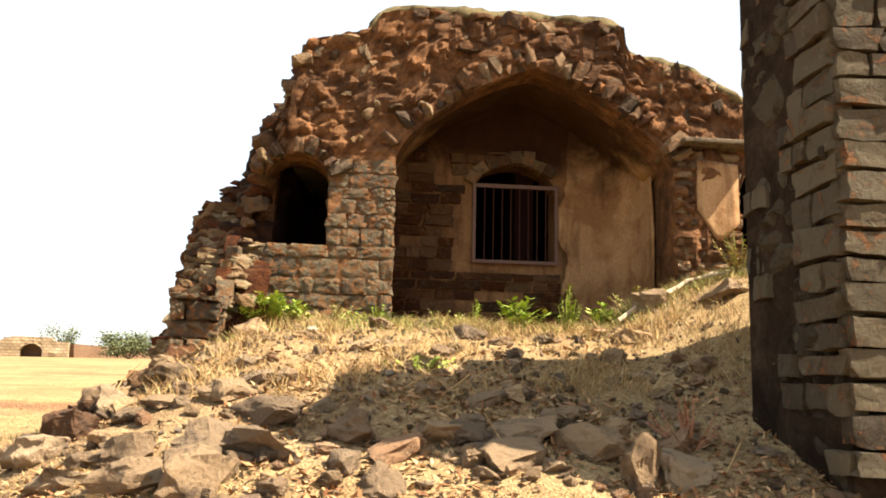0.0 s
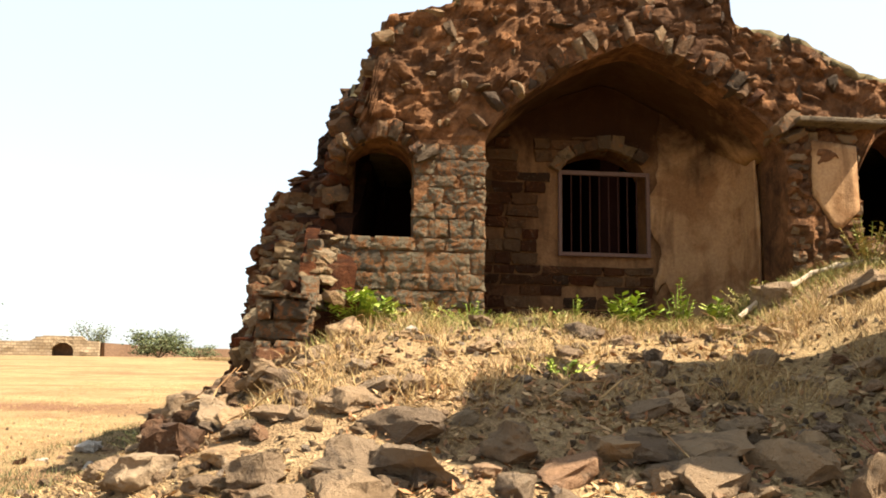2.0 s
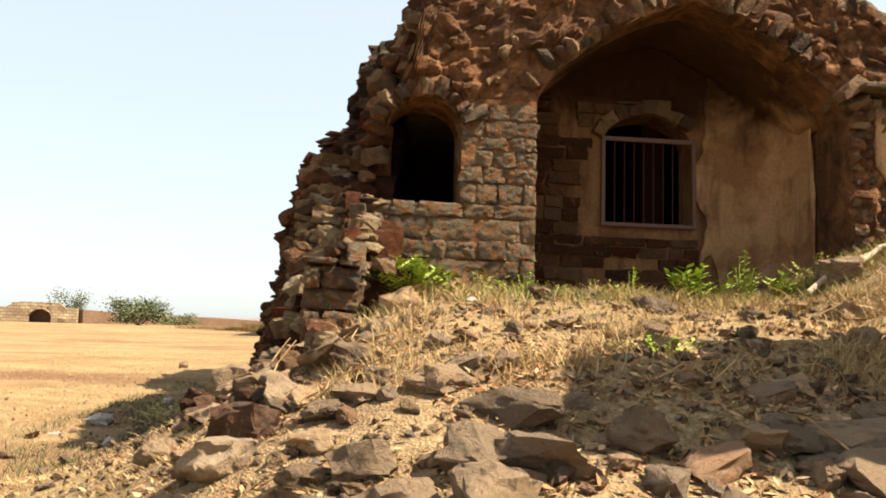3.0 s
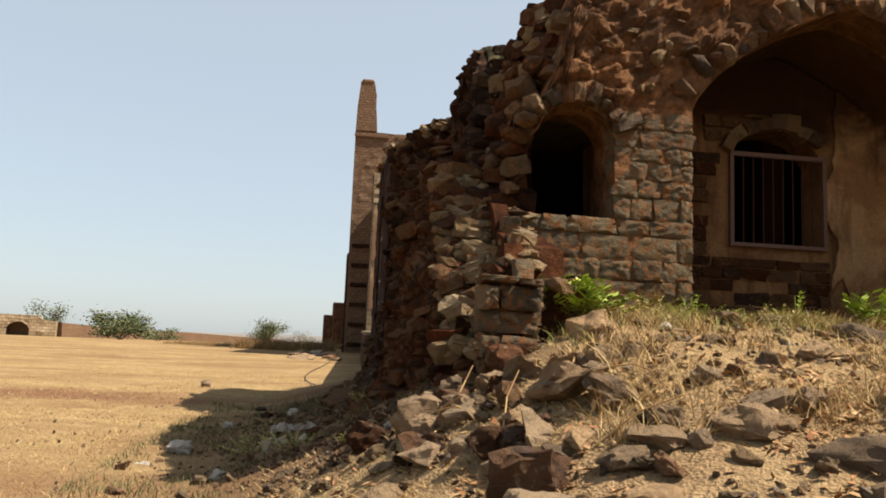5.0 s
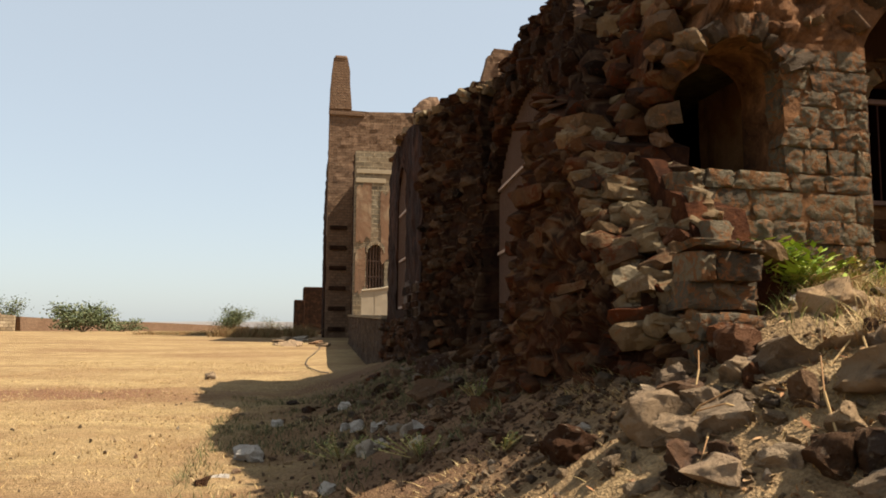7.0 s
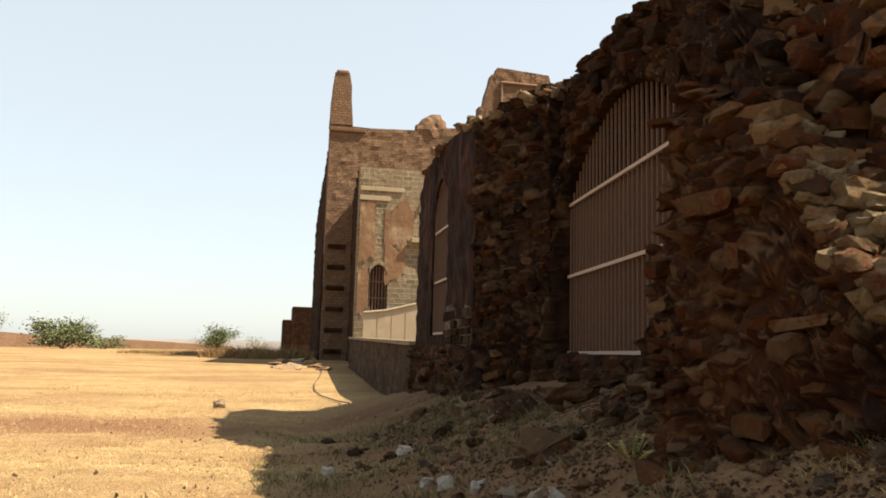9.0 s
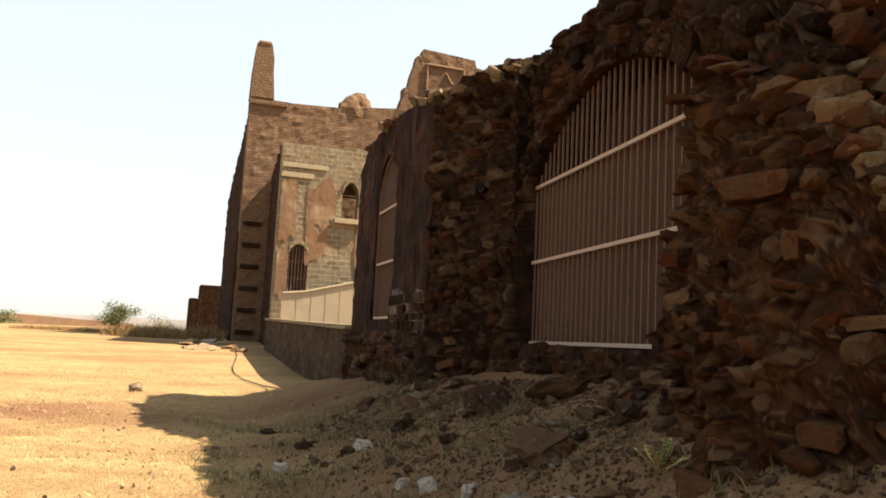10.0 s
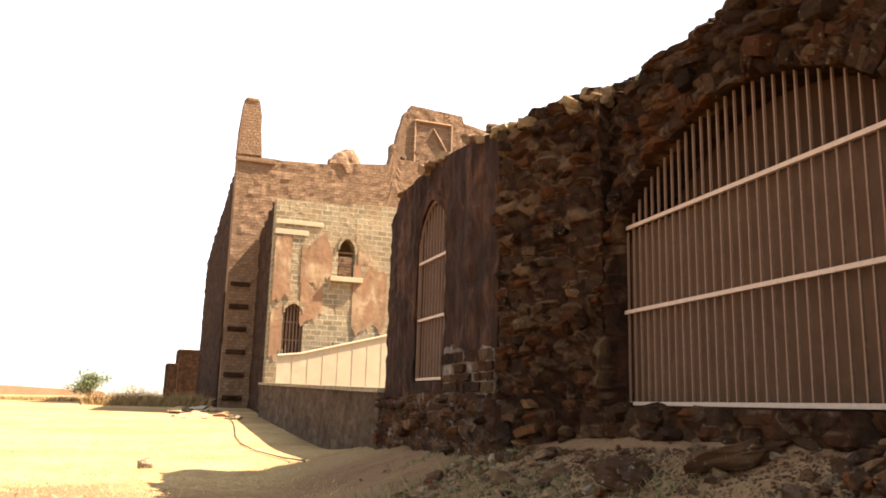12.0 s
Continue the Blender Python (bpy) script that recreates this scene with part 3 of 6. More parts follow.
def arch(u0, u1, spring, rise, point=0.75, power=0.62):
    """The underside of a pointed arch."""
    c, h = (u0 + u1) / 2, (u1 - u0) / 2
    return lambda u: spring + rise * max(0.0, 1 - (abs(u - c) / h) ** (1 + point)) ** power


def courses(u0, u1, v0, v1, h, w, rng, hj=0.25, wj=0.4, gap=0.018):
    out, v = [], v0
    while v < v1 - h * 0.3:
        hh = h * rng.uniform(1 - hj, 1 + hj)
        hh = min(hh, v1 - v) if v1 - v < h * 1.4 else hh
        u = u0
        first = True
        while u < u1 - w * 0.15:
            ww = w * rng.uniform(1 - wj, 1 + wj) * (0.6 if first and rng.random() < 0.5 else 1)
            first = False
            if u1 - (u + ww) < w * 0.35:
                ww = u1 - u
            out.append((u + ww / 2, v + hh / 2, ww - gap, hh - gap))
            u += ww
        v += hh
    return out


def coursed(face, spec, meshes, rng, depth=0.16, proud=0.03, tilt=0.03, keep=None, wob=0.02):
    items = []
    for u, v, w, h in spec:
        if keep and not keep(u, v, w, h):
            continue
        n = proud + rng.uniform(-wob, wob) - depth / 2
        items.append((rng.choice(meshes), face.piece(u, v, w, h, depth, n, tilt, rng)))
    return items


def ss(t):
    t = np.clip(t, 0, 1)
    return t * t * (3 - 2 * t)


def ground_z(x, y):
    plain = 0.12 + 0.2 * ss((y - 3) / 9.0) + 0.9 * ss((y - 16) / 40.0) + 0.6 * ss((y - 60) / 150.0)
    top = 1.85 + 0.68 * ss((x - 2.3) / 1.9) - 0.06 * np.clip(y - 9.0, 0, 13)
    u, v = ss((x + 4.0) / 3.6), ss((y - 0.8) / 7.7)
    return plain + np.maximum(top - plain, 0) * u * v * (1 - ss((y - 21) / 8.0))


def gz(x, y):
    x, y = float(x), float(y)
    near = 1.0 if -9 < x < 8 and -4 < y < 24 else 0.0
    return float(ground_z(x, y)) + 0.05 * near * noise.fractal(Vector((x, y, 0)) * 0.9, 0.9, 2.1, 4)


# ---- ground ----
def spread(lo, hi, step, far, grow=1.16):
    core = list(np.arange(lo, hi + step / 2, step))
    out, d, x = [], step, core[-1]
    while x < far:
        d *= grow
        x += d
        out.append(x)
    left, d, x = [], step, core[0]
    while x > -far:
        d *= grow
        x -= d
        left.append(x)
    return left[::-1] + core + out


GX, GY = spread(-9.0, 7.0, 0.13, 1500), spread(-3.0, 24.0, 0.13, 1500)
gv = [(x, y, gz(x, y) + (0.018 * noise.fractal(Vector((x, y, 3)) * 4.5, 0.9, 2.1, 3) if -9 < x < 7 and -3 < y < 24 else 0)) for y in GY for x in GX]
nx = len(GX)
gf = [(j * nx + i, j * nx + i + 1, (j + 1) * nx + i + 1, (j + 1) * nx + i) for j in range(len(GY) - 1) for i in range(nx - 1)]
gme = bpy.data.meshes.new("ground")
gme.from_pydata(gv, [], gf)
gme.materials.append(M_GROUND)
for p in gme.polygons:
    p.use_smooth = True
ground = tagged(new("ground", gme), "dry straw-coloured plain rising to a stony mound", "ground", "", "structure")

# ---- the ruined hall: front ----
BASE = 0.6
SOUTH = Face((-1.3, 8.85), (6.7, 8.85), (0, -1))


def su(x):
    return x + 1.3


TOPLINE = line([(su(-1.3), 2.85), (su(-1.12), 3.2), (su(-1.02), 3.6), (su(-0.78), 4.2), (su(-0.68), 4.82), (su(-0.58), 5.12), (su(0.1), 5.3), (su(0.25), 5.5), (su(0.8), 5.58), (su(3.08), 5.56), (su(3.18), 5.22), (su(3.9), 5.02), (su(4.3), 4.86), (su(4.6), 4.68), (su(6.7), 4.5)])
NICHE = arch(su(-0.98), su(-0.28), 3.52, 0.26, 1.0)
IWAN = arch(su(0.45), su(3.70), 3.80, 1.13, 0.35, 0.72)
EASTN = arch(su(4.53), su(5.35), 3.6, 0.5, 0.9)
bm = bmesh.new()
slab(bm, SOUTH, su(-1.3), su(-0.98), const(BASE), const(2.74), 0.55, 0.1, 0.03)
# the wall beside the small opening has lost its outer face
NJAMB = Face((-1.45, 9.47), (-0.92, 9.45), (0, -1))
NTOP = line([(0, 2.95), (0.25, 3.32), (0.36, 3.75), (0.5, 4.3), (0.6, 4.6)])
RUB = (0.24, 0.75, 0.10)
slab(bm, NJAMB, 0.0, NJAMB.len, const(2.6), NTOP, 0.4, 0.05, 0.06, 3.0, (0.19, 0.7, 0.12))
slab(bm, SOUTH, su(-0.98), su(-0.28), const(BASE), const(2.76), 0.55, 0.1, 0.02)
slab(bm, SOUTH, su(-0.98), su(-0.28), NICHE, lambda u: max(TOPLINE(u), NICHE(u) + 0.1), 0.55, 0.025, 0.06, 0.0, RUB)
slab(bm, SOUTH, su(-0.28), su(0.45), const(BASE), const(3.8), 0.55, 0.1, 0.02)
slab(bm, SOUTH, su(-0.28), su(0.45), const(3.8), TOPLINE, 0.55, 0.05, 0.06, 0.0, RUB)
slab(bm, SOUTH, su(0.45), su(3.70), IWAN, TOPLINE, 0.45, 0.05, 0.06, 0.0, RUB)
slab(bm, SOUTH, su(3.70), su(4.53), const(BASE), TOPLINE, 0.55, 0.05, 0.06, 0.0, RUB)
slab(bm, SOUTH, su(4.53), su(5.35), const(BASE), const(2.93), 0.55, 0.05, 0.06, 0.0, RUB)
slab(bm, SOUTH, su(4.53), su(5.35), EASTN, TOPLINE, 0.55, 0.05, 0.06, 0.0, RUB)
slab(bm, SOUTH, su(5.35), su(6.7), const(BASE), TOPLINE, 0.55, 0.05, 0.06, 0.0, RUB)
wall_south = tagged(part("wall_south", bm, M_BED_FRONT), "ruined rubble and basalt hall front with a broken top", "wall", "", "structure")

# recess: side walls, back wall, vault
bm = bmesh.new()
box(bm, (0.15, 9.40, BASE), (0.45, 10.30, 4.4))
side = tagged(part("wall_recess_west", bm, M_SHADEPLASTER), "plastered side wall of the recess, coloured dark for shade", "wall", "", "structure")
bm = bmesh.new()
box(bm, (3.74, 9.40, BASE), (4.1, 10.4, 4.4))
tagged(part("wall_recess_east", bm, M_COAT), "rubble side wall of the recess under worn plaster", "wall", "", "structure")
BACK = Face((0.15, 10.26), (4.1, 10.26), (0, -1))


def bu(x):
    return x - 0.15


WINTOP = arch(bu(1.56), bu(2.66), 3.83, 0.30, 1.0)
bm = bmesh.new()
slab(bm, BACK, bu(0.15), bu(1.56), const(BASE), const(5.2), 0.4, 0.12, 0.012)
slab(bm, BACK, bu(1.56), bu(2.66), const(BASE), const(2.83), 0.4, 0.12, 0.012)
slab(bm, BACK, bu(1.56), bu(2.66), WINTOP, const(5.2), 0.4, 0.1, 0.012)
slab(bm, BACK, bu(2.66), bu(4.1), const(BASE), const(5.2), 0.4, 0.12, 0.012)
wall_back = tagged(part("wall_recess_back", bm, M_COAT), "recess back wall of dark coursed stone and plaster, shade painted in upwards", "wall", "", "structure")
# plaster coat that runs from the window round the hollow corner on to the east side
COAT = [(2.72 + 0.07 * i, 10.215) for i in range(7)]
COAT += [(3.16 + 0.52 * math.sin(a * math.pi / 20), 9.695 + 0.52 * math.cos(a * math.pi / 20)) for a in range(1, 11)]
COAT += [(3.68, 9.62), (3.68, 9.54), (3.68, 9.46)]
bm = bmesh.new()
grid = []
for i, (x, y) in enumerate(COAT):
    lo = 2.0 + 0.25 * fbm((i * 0.35, 1.0, 0.0)) + (0.4 if i < 4 else 0.0)
    hi = min(IWAN(su(min(x, 3.66))) + 0.05, 5.0)
    col = []
    for k in range(25):
        z = lo + (hi - lo) * k / 24
        inward = Vector((-(x - 3.16), -(y - 9.695), 0))
        inward = inward.normalized() if i > 6 else Vector((0, -1, 0))
        slip = 0.05 * fbm((z * 1.7, 4.0, 0.0)) if i == len(COAT) - 1 else 0.0
        fray = (0.16 * fbm((z * 1.6, 9.0, 0.0)) - 0.1 * max(0.0, z - 3.6)) * (1 - i / 4) if i < 4 else 0.0
        col.append(bm.verts.new(Vector((x - fray, y - slip, z)) + inward * 0.02 * fbm((x * 2, y * 2, z * 2))))
    grid.append(col)
for ca, cb in zip(grid[:-1], grid[1:]):
    for k in range(24):
        bm.faces.new((ca[k], cb[k], cb[k + 1], ca[k + 1]))
ex = bmesh.ops.extrude_face_region(bm, geom=list(bm.faces))
for g in ex["geom"]:
    if isinstance(g, bmesh.types.BMVert):
        g.co += Vector((0.03, 0.035, 0))
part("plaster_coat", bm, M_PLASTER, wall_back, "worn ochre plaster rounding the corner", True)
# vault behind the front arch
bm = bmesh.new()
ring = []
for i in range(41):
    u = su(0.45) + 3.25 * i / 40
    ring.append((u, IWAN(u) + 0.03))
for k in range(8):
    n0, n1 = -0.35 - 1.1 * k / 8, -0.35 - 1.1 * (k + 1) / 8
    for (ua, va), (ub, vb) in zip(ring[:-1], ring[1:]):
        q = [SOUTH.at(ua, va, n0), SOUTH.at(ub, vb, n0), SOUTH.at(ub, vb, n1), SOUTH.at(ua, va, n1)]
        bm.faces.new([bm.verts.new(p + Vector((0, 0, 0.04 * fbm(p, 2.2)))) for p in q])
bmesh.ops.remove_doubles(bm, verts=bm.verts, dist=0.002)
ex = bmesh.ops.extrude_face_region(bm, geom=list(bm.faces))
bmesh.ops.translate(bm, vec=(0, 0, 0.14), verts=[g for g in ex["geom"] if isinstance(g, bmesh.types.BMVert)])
tagged(part("ceiling_vault", bm, M_PLASTER, smooth=True), "pointed plaster vault over the recess, shade painted in", "ceiling", "", "structure")

# dark rooms behind, closed all round by roof and unseen walls added to block light
bm = bmesh.new()
box(bm, (-0.45, 9.3, 5.0), (3.2, 17.0, 5.15))
box(bm, (-0.6, 11.4, 4.95), (-0.45, 13.0, 5.1))
box(bm, (-0.75, 9.38, 3.85), (0.1, 11.45, 4.0))
box(bm, (-0.55, 9.3, 4.0), (-0.45, 11.45, 5.0))
box(bm, (-0.9, 11.4, 3.85), (-0.45, 11.5, 4.95))
box(bm, (3.85, 9.3, 4.35), (6.7, 17.0, 4.5))
box(bm, (3.75, 9.3, 4.2), (3.85, 17.0, 5.05))
box(bm, (3.2, 9.5, 5.0), (3.75, 17.0, 5.05))
tagged(part("roof", bm, M_ROOF), "flat roof of packed earth with dry grass, keeping light out of the rooms", "roof", "", "structure")
bm = bmesh.new()
box(bm, (6.4, 9.4, BASE), (6.7, 17.2, 4.6))
tagged(part("wall_east", bm, M_SHADEDWALL), "unseen plain end wall closing the hall", "wall", "", "structure")
bm = bmesh.new()
box(bm, (-0.6, 17.0, BASE), (6.7, 17.3, 5.2))
tagged(part("wall_north", bm, M_SHADEDWALL), "unseen plain rear wall closing the hall", "wall", "", "structure")
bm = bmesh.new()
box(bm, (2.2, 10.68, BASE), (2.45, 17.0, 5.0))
tagged(part("wall_room", bm, M_VOID), "inner wall behind the barred gate, coloured near black for shade", "wall", "", "structure")
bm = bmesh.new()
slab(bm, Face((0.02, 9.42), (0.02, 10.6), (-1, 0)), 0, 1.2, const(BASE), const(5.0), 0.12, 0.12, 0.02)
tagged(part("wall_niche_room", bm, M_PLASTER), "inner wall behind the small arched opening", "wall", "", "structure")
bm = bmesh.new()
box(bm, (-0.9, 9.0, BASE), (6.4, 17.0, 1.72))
tagged(part("floor", bm, M_SHADEDWALL), "earth floor of the hall, coloured dark for shade", "floor", "", "structure")

# partition added so that no sky shows through the small opening
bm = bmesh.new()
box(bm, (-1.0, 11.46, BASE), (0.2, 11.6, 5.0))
tagged(part("wall_partition", bm, M_VOID), "near-black partition added to close off the gate room", "wall", "", "structure")
# ---- west side: gate wall, pier, second gate wall ----
GATE = Face((-1.50, 9.6), (-0.93, 15.75), (-1, 0), 0.09, 2.5)
GATEV = Face((-1.50, 9.6), (-0.93, 15.75), (-1, 0))
GA0, GA1 = 1.75, 6.1
GARCH = arch(GA0, GA1, 3.6, 1.12, 0.75, 0.62)
GRIM = arch(1.45, 6.3, 3.75, 1.12, 0.6, 0.6)
GTOP = line([(-0.4, 3.0), (0, 3.15), (0.5, 3.8), (1.0, 4.55), (1.6, 5.1), (2.4, 5.38), (3.4, 5.5), (4.5, 5.58), (6.2, 5.66)])
# the west rubble below carries its shade in its dark colours
CRAG = (0.24, 0.6, 0.15)
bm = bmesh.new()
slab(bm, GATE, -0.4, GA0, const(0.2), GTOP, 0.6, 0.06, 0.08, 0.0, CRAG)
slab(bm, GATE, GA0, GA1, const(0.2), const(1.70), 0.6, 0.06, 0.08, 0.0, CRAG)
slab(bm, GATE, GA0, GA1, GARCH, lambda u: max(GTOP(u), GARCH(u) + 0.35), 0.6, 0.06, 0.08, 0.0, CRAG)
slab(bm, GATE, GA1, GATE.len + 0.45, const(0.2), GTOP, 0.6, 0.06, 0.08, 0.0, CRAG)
wall_west = tagged(part("wall_west", bm, M_BED_SHADED), "dark rubble side wall with a wide pointed gate arch", "wall", "", "structure")
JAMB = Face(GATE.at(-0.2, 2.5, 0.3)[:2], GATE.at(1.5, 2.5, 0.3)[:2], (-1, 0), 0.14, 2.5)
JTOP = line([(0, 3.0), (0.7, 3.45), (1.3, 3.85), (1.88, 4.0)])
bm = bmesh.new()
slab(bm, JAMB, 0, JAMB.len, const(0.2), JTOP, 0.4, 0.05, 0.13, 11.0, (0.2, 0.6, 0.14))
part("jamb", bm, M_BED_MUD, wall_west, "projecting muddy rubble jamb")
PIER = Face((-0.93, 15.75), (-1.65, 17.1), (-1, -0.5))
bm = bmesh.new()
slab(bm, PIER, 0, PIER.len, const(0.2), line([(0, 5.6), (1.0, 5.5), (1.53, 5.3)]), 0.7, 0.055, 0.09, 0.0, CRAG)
wall_pier = tagged(part("wall_pier", bm, M_BED_SHADED), "canted pier of rubble masonry, coloured dark for shade", "wall", "", "structure")
WEST2 = Face((-1.65, 17.1), (-1.55, 22.2), (-1, 0))
G2A, G2B = 2.0, 3.45
G2ARCH = arch(G2A, G2B, 4.35, 0.65, 0.6)
W2TOP = line([(0, 5.3), (0.8, 5.5), (2.6, 5.6), (4.6, 5.5), (5.1, 5.05)])
bm = bmesh.new()
slab(bm, WEST2, 0, G2A, const(0.2), W2TOP, 0.7, 0.12, 0.04)
slab(bm, WEST2, G2A, G2B, const(0.2), const(2.03), 0.7, 0.12, 0.04)
slab(bm, WEST2, G2A, G2B, G2ARCH, W2TOP, 0.7, 0.1, 0.05)
slab(bm, WEST2, G2B, WEST2.len, const(0.2), W2TOP, 0.7, 0.12, 0.04)
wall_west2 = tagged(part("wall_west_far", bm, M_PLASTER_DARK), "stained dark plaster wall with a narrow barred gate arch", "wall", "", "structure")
# unseen shell that keeps light out behind the narrow gate
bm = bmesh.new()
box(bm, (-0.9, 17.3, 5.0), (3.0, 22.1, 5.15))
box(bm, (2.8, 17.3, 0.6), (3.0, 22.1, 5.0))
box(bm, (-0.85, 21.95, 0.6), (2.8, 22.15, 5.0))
tagged(part("wall_room_far", bm, M_SHADEDWALL), "unseen closed room behind the narrow gate", "wall", "", "structure")
# plinth
bm = bmesh.new()
slab(bm, Face((-1.72, 16.95), (-1.62, 22.4), (-1, 0)), 0, 5.4, const(0.2), line([(0, 1.75), (3, 1.85), (5.4, 1.7)]), 0.2, 0.06, 0.08, 3.0, (0.24, 0.55, 0.12))
tagged(part("plinth", bm, M_BED_SALT), "worn salt-stained wall plinth", "plinth", "", "structure")

# stub of a broken wall running out from the corner
STUBW = Face((-1.52, 7.85), (-2.08, 10.05), (-1, 0), 0.21, 2.0)
STUBTOP = line([(0, 2.1), (0.35, 2.15), (0.45, 2.5), (0.8, 2.62), (0.95, 2.85), (1.5, 3.05), (1.85, 3.2), (2.2, 3.0)])
bm = bmesh.new()
STUBWEST = lambda u: STUBTOP(u) - float(np.interp(u, [0, 0.4, 1.1, 1.6], [0.35, 0.65, 0.6, 0.0]))
slab(bm, STUBW, 0, STUBW.len, const(0.2), STUBWEST, 0.45, 0.05, 0.12, 7.0, (0.18, 0.55, 0.14))
for k in (1, 2, 3):
    f = Face(STUBW.at(0, 2.0, -0.15 * k)[:2], STUBW.at(STUBW.len, 2.0, -0.15 * k)[:2], (-1, 0), 0.21, 2.0)
    slab(bm, f, 0, STUBW.len, const(1.2), lambda u, k=k: STUBWEST(u) + (STUBTOP(u) - STUBWEST(u)) * k / 3.5, 0.3, 0.06, 0.07, 7.0, (0.18, 0.55, 0.1))
wall_stub = tagged(part("wall_stub", bm, M_BED_MUD), "broken stub of rubble wall stepping down to the mound", "wall", "", "structure")
bm = bmesh.new()
slab(bm, Face((-1.2, 7.9), (-1.2, 10.0), (1, 0)), 0, 2.1, const(0.6), lambda u: STUBTOP(u) - 0.04, 0.16, 0.1, 0.04, 2.0)
for k in range(5):
    y = 9.42 + 0.4 * k
    slab(bm, Face((-1.25 + 0.05 * k, y), (-0.5, y), (0, -1)), 0, 0.75 - 0.05 * k, lambda u: 3.0 if u < 0.2 else 4.0, lambda u, k=k: max(4.05 if u > 0.2 else 3.1, 3.05 + 2.6 * u + 0.3 * k), 0.42, 0.07, 0.05, 2.0, (0.2, 0.6, 0.12))
part("core", bm, M_BED_MUD, wall_stub)

# pillar at the start
PIL_W = Face((2.62, 4.02), (2.67, 5.12), (-1, 0))
PIL_S = Face((2.62, 4.02), (4.44, 4.02), (0, -1))
bm = bmesh.new()
slab(bm, Face((2.655, 4.06), (4.40, 4.06), (0, -1)), 0, 1.74, const(0.4), const(5.1), 1.06, 0.1, 0.04, 5.0)
slab(bm, Face((2.645, 4.1), (2.69, 5.1), (-1, 0)), 0, 1.0, const(0.4), const(5.1), 0.2, 0.05, 0.03, 5.0, (0.3, 0.7, 0.1))
# unseen return, added to push the pillar's cast shadow further north
slab(bm, Face((3.4, 5.0), (5.3, 5.25), (0, -1)), 0, 1.9, const(0.4), const(4.9), 0.62, 0.2, 0.05, 6.0)
wall_pillar = tagged(part("wall_pillar", bm, M_BED_PILLAR), "standing fragment of a coursed basalt wall", "wall", "", "structure")


# ---- gates and window ----
def gate(face, u0, u1, v0, top, rails, bars, back, name, label, panel_top):
    g = thing(name, face.at((u0 + u1) / 2, v0, -back), label, "gate")
    bm = bmesh.new()
    n = -back
    pr = 0.022

    def bar(bm, a, b, w, d=0.012):
        a, b = Vector(a), Vector(b)
        ax = (b - a).normalized()
        m = Matrix.Translation((a + b) / 2) @ Matrix((( *face.n.cross(ax).normalized(), 0), (*face.n, 0), (*ax, 0), (0, 0, 0, 1))).transposed()
        box(bm, (-w / 2, -d, -(b - a).length / 2), (w / 2, d, (b - a).length / 2), m)

    for i in range(bars):
        u = u0 + 0.05 + (u1 - u0 - 0.1) * i / (bars - 1)
        b2 = bmesh.new()
        bar(b2, face.at(u, v0, n), face.at(u, top(u) + 0.05, n), 0.018)
        part("bar", b2, M_BAR, g)
    for v in rails:
        b2 = bmesh.new()
        bar(b2, face.at(u0, v, n + 0.02), face.at(u1, v, n + 0.02), 0.042, 0.018)
        part("rail", b2, M_RAIL, g, "wide flat cross rail")
    for u in (u0 + 0.02, u1 - 0.02):
        b2 = bmesh.new()
        bar(b2, face.at(u, v0, n + 0.02), face.at(u, top(u) + 0.12, n + 0.02), 0.045, 0.018)
        part("stile", b2, M_BAR, g)
    # rim that follows the arch
    b2 = bmesh.new()
    for i in range(14):
        a, b = u0 + (u1 - u0) * i / 14, u0 + (u1 - u0) * (i + 1) / 14
        bar(b2, face.at(a, top(a) - 0.02, n + 0.015), face.at(b, top(b) - 0.02, n + 0.015), 0.04, 0.012)
    part("rim", b2, M_BAR, g)
    b2 = bmesh.new()
    slab(b2, Face(face.at(u0, 0, n - 0.06)[:2], face.at(u1, 0, n - 0.06)[:2], face.n[:2]), 0, u1 - u0, const(v0), const(panel_top), 0.01, 0.4, 0.004)
    part("backing_sheet", b2, M_PANEL, g, "brown sheeting behind the bars")
    # added sheet that stands in for the open, unlit hall above the rail
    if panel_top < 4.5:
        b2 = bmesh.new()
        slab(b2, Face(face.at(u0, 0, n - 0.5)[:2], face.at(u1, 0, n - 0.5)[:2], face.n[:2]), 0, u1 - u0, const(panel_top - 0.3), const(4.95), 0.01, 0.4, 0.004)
        part("upper_sheet", b2, M_UPPER, g, "dark sheet standing in for the unlit hall behind")
    return g


gate(GATEV, 1.5, 6.25, 1.72, GRIM, (1.74, 2.785, 3.78), 34, 0.3, "barred_gate", "wide arched gate of faded beige iron bars", 3.76)
gate(WEST2, G2A, G2B, 2.05, G2ARCH, (2.07, 3.05, 4.02), 10, 0.08, "barred_gate", "narrow arched gate of faded beige iron bars", 4.95)

win = thing("window_1", BACK.at(bu(2.1), 2.83, 0.02), "barred window with a pinkish painted iron frame", "window", "", "structure")
for lo, hi in (((1.54, 10.20, 2.81), (1.585, 10.245, 3.86)), ((2.635, 10.20, 2.81), (2.68, 10.245, 3.86)), ((1.585, 10.20, 2.81), (2.635, 10.245, 2.855)), ((1.585, 10.20, 3.81), (2.635, 10.245, 3.86))):
    bm = bmesh.new()
    box(bm, lo, hi, bevel=0.004)
    part("window_frame", bm, M_WINDOWBAR, win)
for i in range(8):
    x = 1.585 + 1.05 * (i + 1) / 9
    bm = bmesh.new()
    rod(bm, (x, 10.225, 2.84), (x, 10.225, 3.83), 0.008)
    part("bar", bm, M_GRILLE, win)


